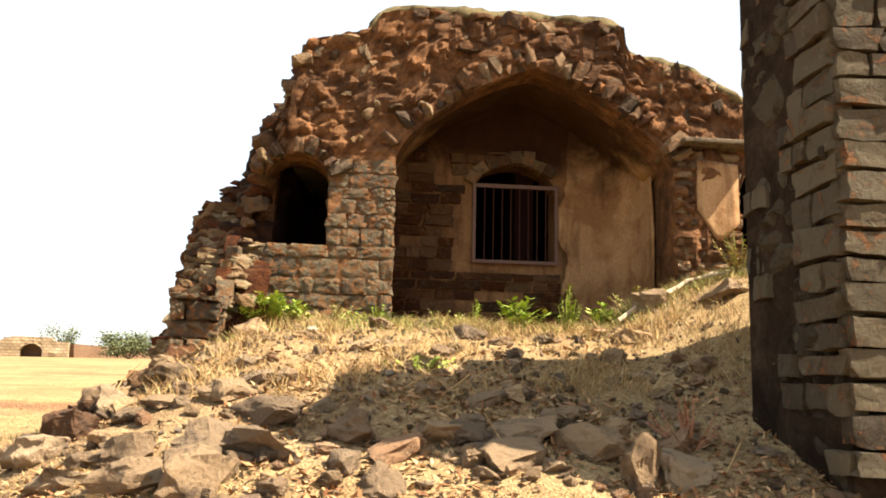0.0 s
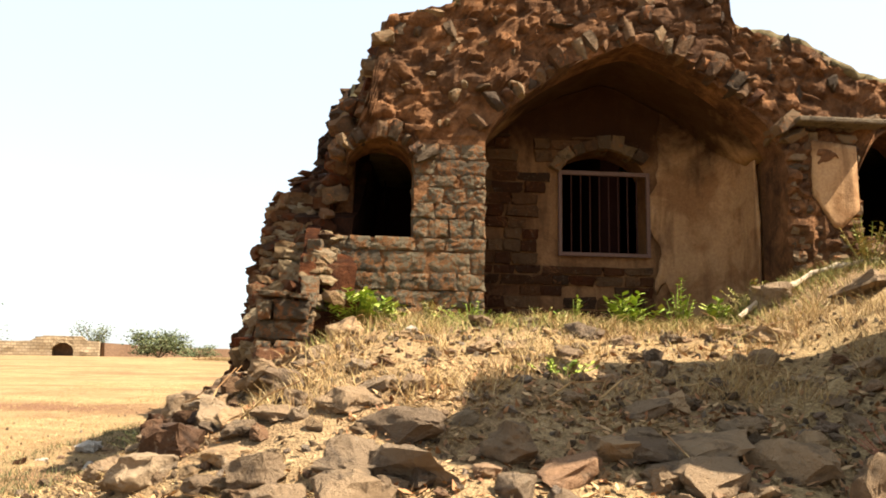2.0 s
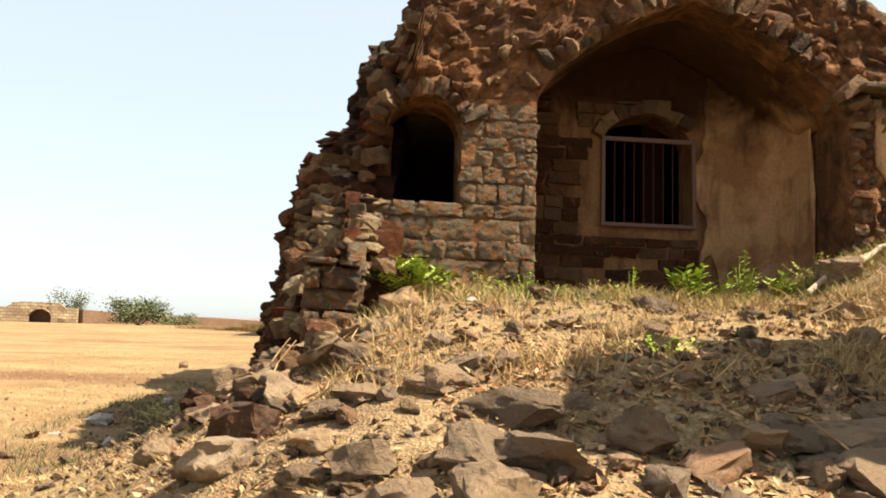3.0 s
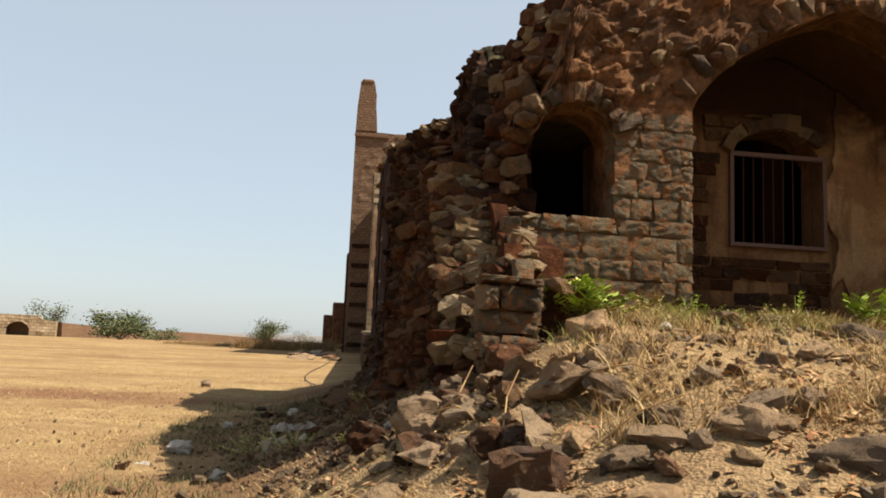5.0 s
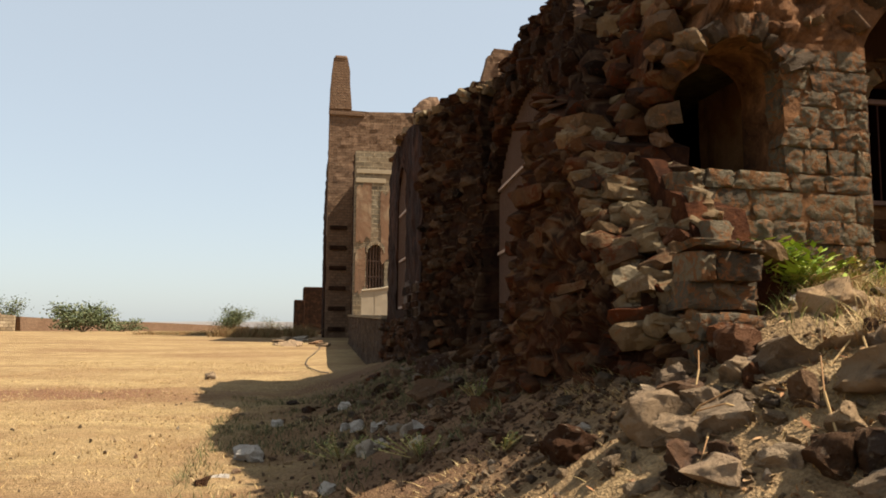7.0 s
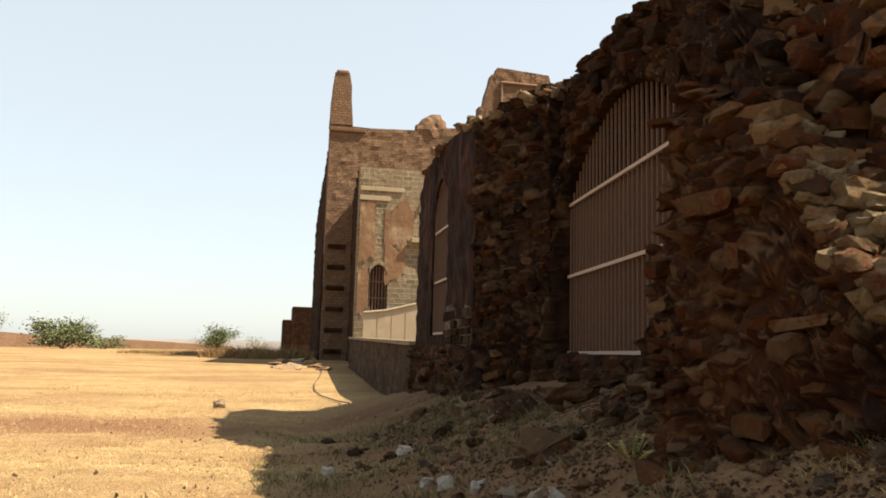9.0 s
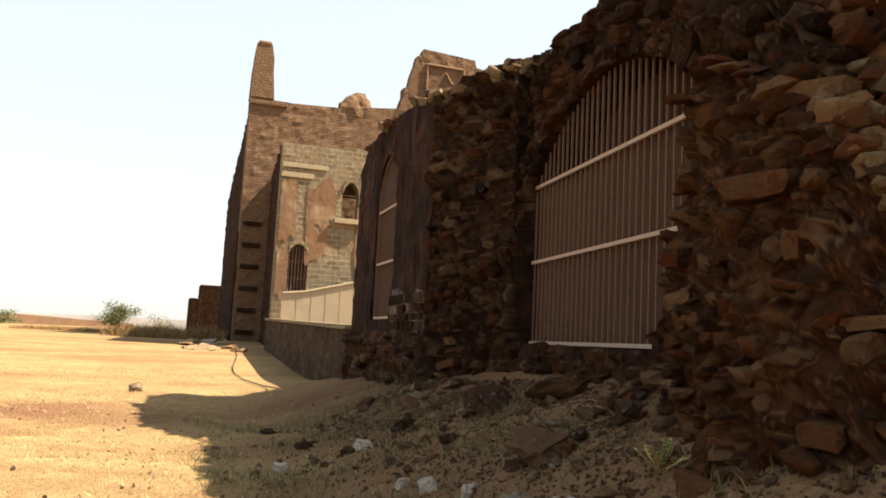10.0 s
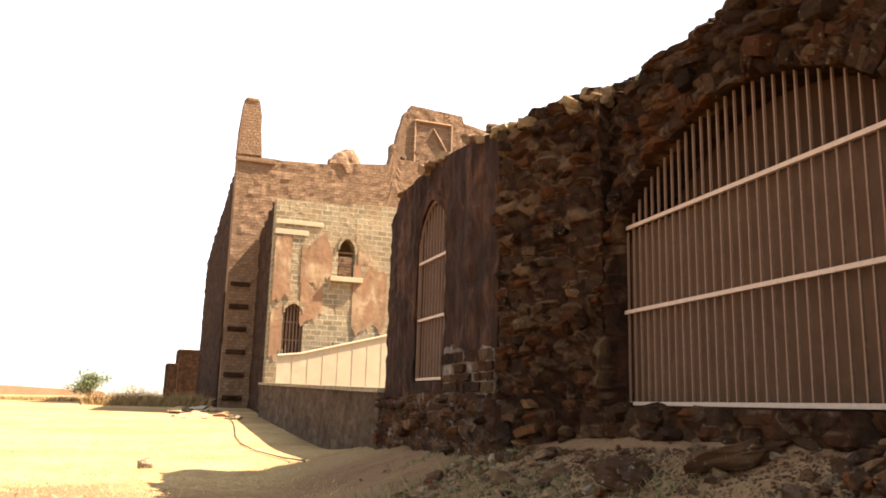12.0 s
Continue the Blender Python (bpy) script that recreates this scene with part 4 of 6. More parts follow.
# ---- far buildings ----
def plate(name, lo, hi, mat, parent, label="", bevel=0.0):
    bm = bmesh.new()
    box(bm, lo, hi, None, bevel)
    return part(name, bm, mat, parent, label)


def wall_mesh(bm, face, u1, hi, thick, step=1.0, rough=0.1, holes=()):
    """A far wall with rectangular gaps cut through; holes are (u0, u1, v0, top curve)."""
    u = 0.0
    for a, b, v0, top in sorted(holes, key=lambda h: h[0]):
        slab(bm, face, u, a, const(0.3), hi, thick, step, rough)
        slab(bm, face, a, b, const(0.3), const(v0), thick, step, rough)
        slab(bm, face, a, b, top, hi, thick, 0.12, rough * 0.3)
        u = b
    slab(bm, face, u, u1, const(0.3), hi, thick, step, rough)


far = thing("palace_building", (4, 43, 1.2), "two-storey stone building with patchy red plaster", "building")
FB = Face((-0.56, 43.0), (11.5, 43.0), (0, -1))
wlow, wup = arch(0.6, 1.5, 5.45, 0.42, 0.6), arch(2.92, 3.72, 8.45, 0.55, 0.6)
bm = bmesh.new()
wall_mesh(bm, FB, 12.0, line([(0, 10.55), (3, 10.6), (4.5, 10.75), (12, 10.7)]), 0.6, 0.6, 0.06, ((0.6, 1.5, 3.6, wlow), (2.92, 3.72, 7.25, wup)))
part("wall", bm, M_FARSTONE, far)
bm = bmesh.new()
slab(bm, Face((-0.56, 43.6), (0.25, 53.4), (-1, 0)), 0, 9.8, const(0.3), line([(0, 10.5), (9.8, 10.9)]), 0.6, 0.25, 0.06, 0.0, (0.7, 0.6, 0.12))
part("side_wall", bm, M_SHADEDSIDE, far)
plate("roof", (0.3, 43.4, 10.0), (11.3, 53.0, 10.3), M_ROOF, far)
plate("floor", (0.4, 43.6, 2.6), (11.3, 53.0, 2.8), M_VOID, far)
for lo, hi in (((-0.52, 42.94, 9.42), (1.6, 42.98, 9.62)), ((-0.54, 42.93, 8.95), (0.95, 42.98, 9.18)), ((2.0, 42.75, 7.0), (3.5, 43.0, 7.22)), ((2.6, 42.93, 4.0), (3.9, 42.98, 4.2))):
    plate("stone_band", lo, hi, M_BAND, far, "pale dressed stone band", 0.01)
rng = random.Random(8)
for x0, x1, z0, z1 in ((-0.5, 0.25, 6.0, 8.9), (0.7, 2.1, 6.8, 8.7), (0.75, 1.75, 5.2, 6.7), (3.3, 3.85, 7.9, 8.8), (3.1, 4.7, 4.9, 7.7), (-0.5, 0.0, 3.5, 5.6)):
    bm = bmesh.new()
    k = rng.uniform(0, 9)
    slab(bm, Face((x0, 42.955), (x1, 42.955), (0, -1)), 0, x1 - x0, lambda u: z0 + 0.6 * fbm((u * 2.6 + k, 0, 0)), lambda u: z1 + 0.7 * fbm((u * 2.6, k, 0)), 0.035, 0.07, 0.01, k)
    part("plaster_patch", bm, M_FARPLASTER, far, "flaking red plaster")
for u0, u1, v0, top, bars in ((0.6, 1.5, 3.6, wlow, 6), (2.92, 3.72, 7.25, wup, 0)):
    w = thing("window", FB.at(u0, v0, -0.3), "", "")
    w.parent = far
    w.matrix_parent_inverse = far.matrix_basis.inverted()
    for i in range(bars):
        u = u0 + (u1 - u0) * (i + 0.5) / bars
        bm = bmesh.new()
        a, b = FB.at(u, v0, -0.2), FB.at(u, top(u) + 0.05, -0.2)
        rod(bm, a, b, 0.035, 5)
        part("bar", bm, M_BAR, w)
    for k in (0.3, 0.65):
        bm = bmesh.new()
        z = v0 + (top((u0 + u1) / 2) - v0) * k
        rod(bm, FB.at(u0, z, -0.2), FB.at(u1, z, -0.2), 0.035, 5)
        part("cross_bar", bm, M_BAR, w)
    # raised surround
    bm = bmesh.new()
    for i in range(16):
        t0, t1 = u0 + (u1 - u0) * i / 16, u0 + (u1 - u0) * (i + 1) / 16
        box(bm, FB.at(t0, min(top(t0), top(t1)) + 0.02, 0.07), FB.at(t1, max(top(t0), top(t1)) + 0.2, 0.0))
    part("arch_surround", bm, M_FARSTONE, w)
# stair parapet in front
par = thing("stair_parapet", (2.2, 42.0, 2.0), "cream sheet-clad stair parapet beside the building", "parapet")
PF = Face((-0.25, 42.0), (5.6, 42.0), (0, -1))
ptop = line([(0, 3.5), (1.0, 3.62), (4.8, 4.6), (5.8, 4.85)])
for i in range(9):
    a = 0.65 * i
    bm = bmesh.new()
    slab(bm, PF, a + 0.004, a + 0.646, const(2.0), ptop, 0.08, 0.3, 0.01)
    part("panel", bm, M_FENCE, par)
    bm = bmesh.new()
    box(bm, PF.at(a - 0.012, 2.0, 0.012), PF.at(a + 0.012, ptop(a) + 0.02, -0.02))
    part("post", bm, M_FENCE, par)
bm = bmesh.new()
for i in range(12):
    a, b = 5.8 * i / 12, 5.8 * (i + 1) / 12
    rod(bm, PF.at(a, ptop(a) + 0.03, 0.03), PF.at(b, ptop(b) + 0.03, 0.03), 0.05, 6)
part("coping", bm, M_FENCE, par)

tow = thing("palace_tower", (5, 54, 1.2), "tall ruined brick-red palace wall with a corner pinnacle", "building")
TW = Face((-1.35, 53.4), (18.25, 53.4), (0, -1))
ttop = line([(0, 15.55), (2.4, 15.45), (5.6, 15.6), (7.0, 15.85), (9.2, 16.1), (9.25, 16.9), (9.7, 17.1), (9.75, 16.5), (19.6, 16.5)])
bm = bmesh.new()
slab(bm, TW, 0, 19.6, const(0.5), ttop, 1.0, 0.25, 0.03, 0.0, (0.5, 0.5, 0.05))
part("wall", bm, M_FARBRICK, tow)
bm = bmesh.new()
vs = box(bm, (-1.36, 53.3, 15.5), (0.0, 54.6, 18.8), None)
for v in bm.verts:
    if v.co.z > 17:
        v.co.x = -0.72 + (v.co.x + 0.68) * 0.66
bmesh.ops.subdivide_edges(bm, edges=list(bm.edges), cuts=3, use_grid_fill=True)
for v in bm.verts:
    v.co += Vector((fbm(v.co, 1.3), 0, fbm(v.co + Vector((5, 0, 0)), 1.3))) * 0.08
part("pinnacle", bm, M_FARBRICK, tow, "slender ruined corner pinnacle")
plate("pinnacle_cap", (-1.12, 53.25, 18.7), (-0.34, 54.5, 18.98), M_FARBRICK, tow, "", 0.08)
plate("string_course", (-1.42, 53.25, 15.1), (0.85, 53.4, 15.35), M_FARBRICK, tow, "", 0.03)
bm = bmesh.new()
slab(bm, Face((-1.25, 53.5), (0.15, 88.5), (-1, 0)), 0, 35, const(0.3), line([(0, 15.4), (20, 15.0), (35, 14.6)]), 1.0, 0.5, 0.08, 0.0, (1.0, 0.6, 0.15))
part("side_wall", bm, M_SHADEDSIDE, tow)
plate("buttress", (-1.45, 53.9, 0.5), (-1.15, 55.4, 7.6), M_SHADEDWALL, tow, "masonry buttress coloured dark for shade", 0.1)
for i in range(6):
    z = 1.6 + i * 1.25
    plate("ledge", (-1.2, 53.26, z), (-0.15, 53.45, z + 0.26), M_SHADEDSIDE, tow, "", 0.04)
for x0, x1, z1, y in ((-2.7, -1.6, 4.9, 89.6), (-1.75, 0.4, 6.3, 90.0)):
    plate("step_block", (x0, y, 0.6), (x1, y + 3, z1), M_SHADEDWALL, tow, "", 0.08)
lump = bmesh.new()
bmesh.ops.create_icosphere(lump, subdivisions=3, radius=1.0, matrix=Matrix.Translation((5.1, 54, 15.7)) @ Matrix.Diagonal((1.05, 0.8, 1.0, 1)))
for v in lump.verts:
    v.co += (v.co - Vector((5.1, 54, 15.7))) * 0.35 * fbm(v.co, 1.1)
part("fallen_block", lump, M_FARBRICK, tow, "heap of fallen masonry")

up = thing("palace_gable", (11, 60, 15), "broken upper storey with a blind arched panel", "building")
UF = Face((9.2, 58.0), (20.6, 58.0), (0, -1))
utop = line([(0, 19.0), (0.45, 19.1), (0.5, 20.0), (0.75, 20.8), (0.8, 21.4), (1.2, 21.5), (1.3, 22.0), (5.2, 21.8), (5.3, 21.3), (7.0, 21.0), (11.4, 20.4)])
hole = arch(0.5, 1.0, 17.9, 0.3, 0.8)
bm = bmesh.new()
wall_mesh(bm, UF, 11.4, utop, 0.8, 0.16, 0.05, ((0.5, 1.0, 17.4, hole),))
part("wall", bm, M_FARBRICK, up)
for a, b in (((1.6, 17.6), (1.6, 20.9)), ((4.3, 17.6), (4.3, 20.9)), ((1.6, 20.9), (4.3, 20.9)), ((1.7, 18.6), (2.95, 20.5)), ((2.95, 20.5), (4.2, 18.6))):
    bm = bmesh.new()
    rod(bm, UF.at(a[0], a[1], 0.03), UF.at(b[0], b[1], 0.03), 0.14, 4)
    part("moulding", bm, M_FARBRICK, up)

# low retaining wall along the terrace
LOW = Face((-1.62, 22.3), (-0.75, 43.0), (-1, 0))
bm = bmesh.new()
slab(bm, LOW, 0, LOW.len, const(0.2), line([(0, 1.85), (20.7, 2.3)]), 0.5, 0.12, 0.04, 0.0, (0.5, 0.5, 0.06))
low_wall = tagged(part("wall_terrace", bm, M_TERRACE), "low grey-brown stone terrace wall", "wall", "", "structure")
bm = bmesh.new()
slab(bm, Face(LOW.at(0, 0, 0.06)[:2], LOW.at(LOW.len, 0, 0.06)[:2], (-1, 0)), 0, LOW.len, line([(0, 1.86), (20.7, 2.31)]), line([(0, 1.95), (20.7, 2.4)]), 0.6, 0.5, 0.02)
part("coping", bm, M_FARSTONE, low_wall)
bm = bmesh.new()
box(bm, (-0.45, 22.6, 1.2), (12, 43.0, 1.85))
tagged(part("terrace", bm, M_GROUND), "bare earth terrace behind the low wall", "terrace", "", "structure")

# far ruin at the edge of the plain
ruin = thing("ruined_gatehouse", (-38, 100, 1.6), "distant low ruined wall with an arched opening", "ruin")
RF = Face((-50.9, 98), (-22.9, 104), (0.2, -1))
ra = arch(12.8, 15.2, 2.1, 0.8, 0.8)
bm = bmesh.new()
wall_mesh(bm, RF, 18.0, line([(0, 3.0), (9, 3.0), (11, 3.1), (11.3, 3.7), (16.2, 3.7), (16.5, 3.2), (18, 3.1)]), 1.5, 0.8, 0.2, ((12.8, 15.2, 1.2, ra),))
part("wall", bm, M_FARTAN, ruin)
plate("arch_backing", (-41, 102.4, 0.8), (-36, 103.0, 3.6), M_FARBRICK, ruin)
bm = bmesh.new()
slab(bm, Face((-33, 103), (-9, 150), (-0.5, -1)), 0, 52, const(0.8), line([(0, 3.0), (10, 2.7), (25, 2.7), (52, 2.3)]), 1.2, 1.5, 0.25)
tagged(part("wall_rampart", bm, M_FARBRICK), "far low crumbling rampart wall", "wall", "", "structure")
# far ring of hills whose pale grey carries the horizon haze
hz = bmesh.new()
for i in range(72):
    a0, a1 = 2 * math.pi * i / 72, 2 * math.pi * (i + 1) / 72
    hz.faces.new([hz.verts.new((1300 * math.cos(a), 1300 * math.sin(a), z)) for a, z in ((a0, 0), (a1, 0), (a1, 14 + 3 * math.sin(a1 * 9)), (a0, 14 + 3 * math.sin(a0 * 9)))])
tagged(part("backdrop", hz, plain_material("hazy_distance", (0.45, 0.44, 0.44), 1.0, 0, 0.01)), "distant hills, pale grey to paint in haze", "backdrop", "", "structure")


# ---- plants ----
def blade_mesh(name, spots, mat, h, w, lean, seed, label, category="grass", kind="stuff", parent=None):
    rng = random.Random(seed)
    vs, fs = [], []
    for x, y, k in spots:
        z = gz(x, y) - 0.02
        a = rng.uniform(0, 6.283)
        hh = h * k * rng.uniform(0.5, 1.4)
        l = lean * hh * rng.uniform(0.2, 1.6)
        b = rng.uniform(0, 6.283)
        dx, dy = math.cos(a) * w / 2, math.sin(a) * w / 2
        lx, ly = math.cos(b) * l, math.sin(b) * l
        i = len(vs)
        vs += [(x - dx, y - dy, z), (x + dx, y + dy, z), (x + lx * 0.4 + dx * 0.7, y + ly * 0.4 + dy * 0.7, z + hh * 0.6), (x + lx * 0.4 - dx * 0.7, y + ly * 0.4 - dy * 0.7, z + hh * 0.6), (x + lx, y + ly, z + hh)]
        fs += [(i, i + 1, i + 2, i + 3), (i + 3, i + 2, i + 4)]
    me = bpy.data.meshes.new(name)
    me.from_pydata(vs, [], fs)
    me.materials.append(mat)
    ob = new(name, me)
    adopt(ob, parent)
    return tagged(ob, label, category, "", kind)


def plant(x, y, h, spread_r, n, leaf, mat, seed, label, name="leafy_weed"):
    """A small weed: stems with pairs of leaves."""
    rng = random.Random(seed)
    z = gz(x, y)
    p = thing(name, (x, y, z), label, "plant", "weeds at the wall foot")
    vs, fs = [], []
    stems = bmesh.new()
    for _ in range(n):
        a = rng.uniform(0, 6.283)
        r = spread_r * rng.uniform(0.1, 1.0)
        tip = Vector((x + math.cos(a) * r, y + math.sin(a) * r, z + h * rng.uniform(0.45, 1.0) * (1.15 - 0.5 * r / spread_r)))
        root = Vector((x + math.cos(a) * r * 0.15, y + math.sin(a) * r * 0.15, z - 0.02))
        rod(stems, root, tip, 0.004, 3)
        d = tip - root
        for k in range(7):
            c = root + d * (0.3 + 0.7 * k / 6)
            for s in (-1, 1):
                b = a + s * rng.uniform(0.7, 1.7)
                o = Vector((math.cos(b), math.sin(b), rng.uniform(-0.1, 0.6))).normalized()
                q = o.cross(Vector((0, 0, 1))).normalized()
                L = leaf * rng.uniform(0.6, 1.3)
                i = len(vs)
                vs += [tuple(c), tuple(c + o * L * 0.5 + q * L * 0.22), tuple(c + o * L), tuple(c + o * L * 0.5 - q * L * 0.22)]
                fs.append((i, i + 1, i + 2, i + 3))
    part("stalk", stems, mat, p)
    me = bpy.data.meshes.new("leaves")
    me.from_pydata(vs, [], fs)
    me.materials.append(mat)
    adopt(new("leaves", me), p)
    return p


def shrub(x, y, h, w, seed, label, density=900, leaf=0.12):
    rng = random.Random(seed)
    z = float(ground_z(x, y))
    p = thing("thorn_bush", (x, y, z), label, "bush")
    tips = []
    for _ in range(11):
        a = rng.uniform(0, 6.283)
        r = w / 2 * rng.uniform(0.35, 0.95)
        t = Vector((x + math.cos(a) * r, y + math.sin(a) * r, z + h * rng.uniform(0.12, 0.88)))
        mid = Vector((x, y, z)).lerp(t, 0.45) + Vector((0, 0, h * 0.12))
        bm = bmesh.new()
        rod(bm, (x, y, z - 0.1), mid, 0.04 * h / 2, 5)
        rod(bm, mid, t, 0.02 * h / 2, 4)
        part("limb", bm, M_BARK, p)
        tips += [mid.lerp(t, k) for k in (0.4, 0.7, 1.0)]
    vs, fs = [], []
    for _ in range(density):
        c = rng.choice(tips)
        g = Vector((rng.gauss(0, w * 0.10), rng.gauss(0, w * 0.10), rng.gauss(0, h * 0.11)))
        c = c + g
        if c.z < z + 0.08 * h:
            continue
        o = Vector((rng.gauss(0, 1), rng.gauss(0, 1), rng.gauss(0, 0.5))).normalized()
        q = o.cross(Vector((rng.gauss(0, 1), rng.gauss(0, 1), rng.gauss(0, 1)))).normalized()
        L = leaf * rng.uniform(0.6, 1.5)
        i = len(vs)
        vs += [tuple(c), tuple(c + o * L * 0.5 + q * L * 0.3), tuple(c + o * L), tuple(c + o * L * 0.5 - q * L * 0.3)]
        fs.append((i, i + 1, i + 2, i + 3))
    me = bpy.data.meshes.new("crown")
    me.from_pydata(vs, [], fs)
    me.materials.append(M_BUSH)
    adopt(new("crown", me), p)
    return p


shrub(-25.0, 97.0, 3.3, 6.2, 3, "rounded grey-green thorn bush on the plain", 5200, 0.24)
shrub(-37.5, 112.0, 4.6, 5.5, 4, "thin grey-green thorn bush behind the far ruin", 1800, 0.22)
shrub(-23.0, 108.0, 1.6, 5.0, 5, "low grey-green scrub near the rampart", 1500, 0.2)
shrub(-10.6, 125.0, 3.7, 5.8, 6, "ragged olive thorn bush beside the track", 4200, 0.2)
shrub(-5.4, 118.0, 2.4, 4.4, 7, "bare twiggy scrub near the tower steps", 500, 0.15)
shrub(-53.0, 110.0, 7.0, 9.0, 8, "tall feathery thorn tree far on the plain", 3000, 0.25)


# ---- rocks ----
def rock(x, y, w, h, seed, white=False, flat=1.0):
    rng = random.Random(seed)
    # rocks beside the west wall take the copy darkened for shade
    me = rng.choice(S_WHITE if white else S_SHADEDROCK if x < -1.3 and 9.0 < y < 20 else S_ROCK)
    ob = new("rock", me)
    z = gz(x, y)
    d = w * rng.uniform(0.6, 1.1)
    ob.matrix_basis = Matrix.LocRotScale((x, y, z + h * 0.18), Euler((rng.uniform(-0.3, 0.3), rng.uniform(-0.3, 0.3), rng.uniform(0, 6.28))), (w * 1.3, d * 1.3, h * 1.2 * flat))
    return tagged(ob, "pale chalky stone lying in the weeds" if white else "angular weathered basalt rock on dry soil", "rock", "white stones" if white else "fallen rocks")


ROCKS_A = ((1.60, 4.32, 0.18, 0.36), (1.85, 4.46, 0.37, 0.17), (1.41, 4.70, 0.38, 0.24), (1.07, 4.90, 0.39, 0.14), (0.93, 4.54, 0.36, 0.18), (0.71, 4.84, 0.24, 0.15), (0.71, 4.55, 0.16, 0.11), (0.53, 4.85, 0.24, 0.15), (0.29, 4.67, 0.28, 0.15), (0.06, 4.94, 0.31, 0.19), (-0.49, 5.17, 0.40, 0.20), (-0.73, 4.69, 0.27, 0.24), (-0.49, 4.64, 0.46, 0.20), (-0.81, 5.65, 0.32, 0.16), (-0.72, 4.29, 0.34, 0.25), (-1.08, 4.41, 0.35, 0.19), (-1.22, 4.84, 0.25, 0.16), (-1.91, 5.40, 0.36, 0.20), (-1.51, 4.71, 0.32, 0.16), (-1.43, 5.25, 0.19, 0.11), (0.18, 4.27, 0.27, 0.14), (0.61, 6.11, 0.24, 0.15), (0.13, 6.60, 0.23, 0.12), (0.34, 6.65, 0.19, 0.09))
ROCKS_B = ((1.12, 5.51, 0.20, 0.10), (0.92, 5.37, 0.23, 0.11), (1.42, 5.23, 0.23, 0.10), (1.67, 4.94, 0.18, 0.15), (1.98, 4.74, 0.25, 0.16), (2.71, 6.01, 0.19, 0.12), (2.60, 7.19, 0.32, 0.16), (2.13, 6.38, 0.17, 0.17), (-1.22, 6.31, 0.32, 0.14), (-1.52, 5.89, 0.17, 0.13), (-1.21, 5.66, 0.28, 0.10), (-1.49, 7.15, 0.32, 0.19), (-1.25, 7.06, 0.26, 0.10), (-1.40, 6.59, 0.43, 0.17), (-1.68, 6.48, 0.19, 0.12), (-1.92, 7.61, 0.27, 0.10), (-1.88, 7.28, 0.19, 0.13), (-2.07, 7.12, 0.27, 0.15), (-2.13, 6.67, 0.22, 0.11), (-1.96, 6.51, 0.16, 0.11), (-1.82, 6.02, 0.22, 0.10), (-2.41, 11.68, 0.46, 0.26), (-1.58, 12.78, 0.61, 0.18), (-2.01, 13.62, 0.52, 0.26))
ROCKS_W = ((-4.23, 11.58, 0.36, 0.21), (-3.98, 14.26, 0.23, 0.16), (-3.17, 10.72, 0.38, 0.19), (-2.80, 10.44, 0.21, 0.16), (-2.93, 11.76, 0.18, 0.12), (-4.42, 10.73, 0.22, 0.06), (-3.25, 12.53, 0.20, 0.13), (-4.27, 11.92, 0.41, 0.15), (-3.15, 12.18, 0.22, 0.16), (-3.03, 11.63, 0.15, 0.15), (-2.85, 10.65, 0.18, 0.18), (-3.08, 10.70, 0.26, 0.13), (-2.88, 10.01, 0.16, 0.12), (-3.08, 14.55, 0.35, 0.14), (-3.59, 9.77, 0.19, 0.12), (-2.22, 7.97, 0.14, 0.05))
for i, (x, y, w, h) in enumerate(ROCKS_A):
    rock(x, y, w, h, i)
for i, (x, y, w, h) in enumerate(ROCKS_B):
    rock(x, y, w, h, 50 + i)
for i, (x, y, w, h) in enumerate(ROCKS_W):
    rock(x, y, w * 0.62, h * 0.8, 90 + i, True)


def clear_of_path(x, y):
    """The line that the camera moves along, kept free of stones."""
    return abs((x * 0.75 + y * 0.78)) > 0.9 or x < -7


rng = random.Random(21)
count = 0
while count < 85:
    x, y = rng.uniform(-3.2, 2.6), rng.uniform(3.4, 8.2)
    if x < -1.0 - 0.2 * (8 - y) and rng.random() < 0.5 or not clear_of_path(x, y) or (y > 6.2 and rng.random() < 0.75):
        continue
    w = rng.uniform(0.07, 0.2)
    rock(x, y, w, w * rng.uniform(0.4, 0.8), 300 + count)
    count += 1
for i in range(40):
    x, y = -1.5 - abs(rng.gauss(0, 0.9)), rng.uniform(9.0, 17.5)
    w = rng.uniform(0.08, 0.24)
    rock(x, y, w, w * rng.uniform(0.4, 0.8), 600 + i)
for i in range(30):
    x, y = rng.uniform(-2.5, -0.9), rng.uniform(5.6, 7.9)
    w = rng.choice((0.11, 0.15, 0.2, 0.28))
    ob = rock(x, y, w, w * rng.uniform(0.7, 1.0), 1400 + i)
    # every other rock here is darkened to paint in shadowed faces
    if i % 2:
        ob.data = rng.choice(S_SHADEDROCK)
rock(-5.6, 23.6, 0.24, 0.22, 901)
rock(-0.9, 7.9, 0.09, 0.06, 902, True)
rock(-0.35, 7.6, 0.1, 0.07, 903, True)
for i in range(45):
    a, r = rng.uniform(0, 6.28), abs(rng.gauss(0, 0.5))
    x, y = -1.75 + 0.75 * r * math.cos(a), 10.9 + 1.3 * r * math.sin(a)
    w = rng.uniform(0.07, 0.18)
    ob = rock(x, y, w, w * rng.uniform(0.5, 0.8), 1000 + i)
    ob.location.z += max(0.0, 0.42 - 0.5 * r)
gravel = []
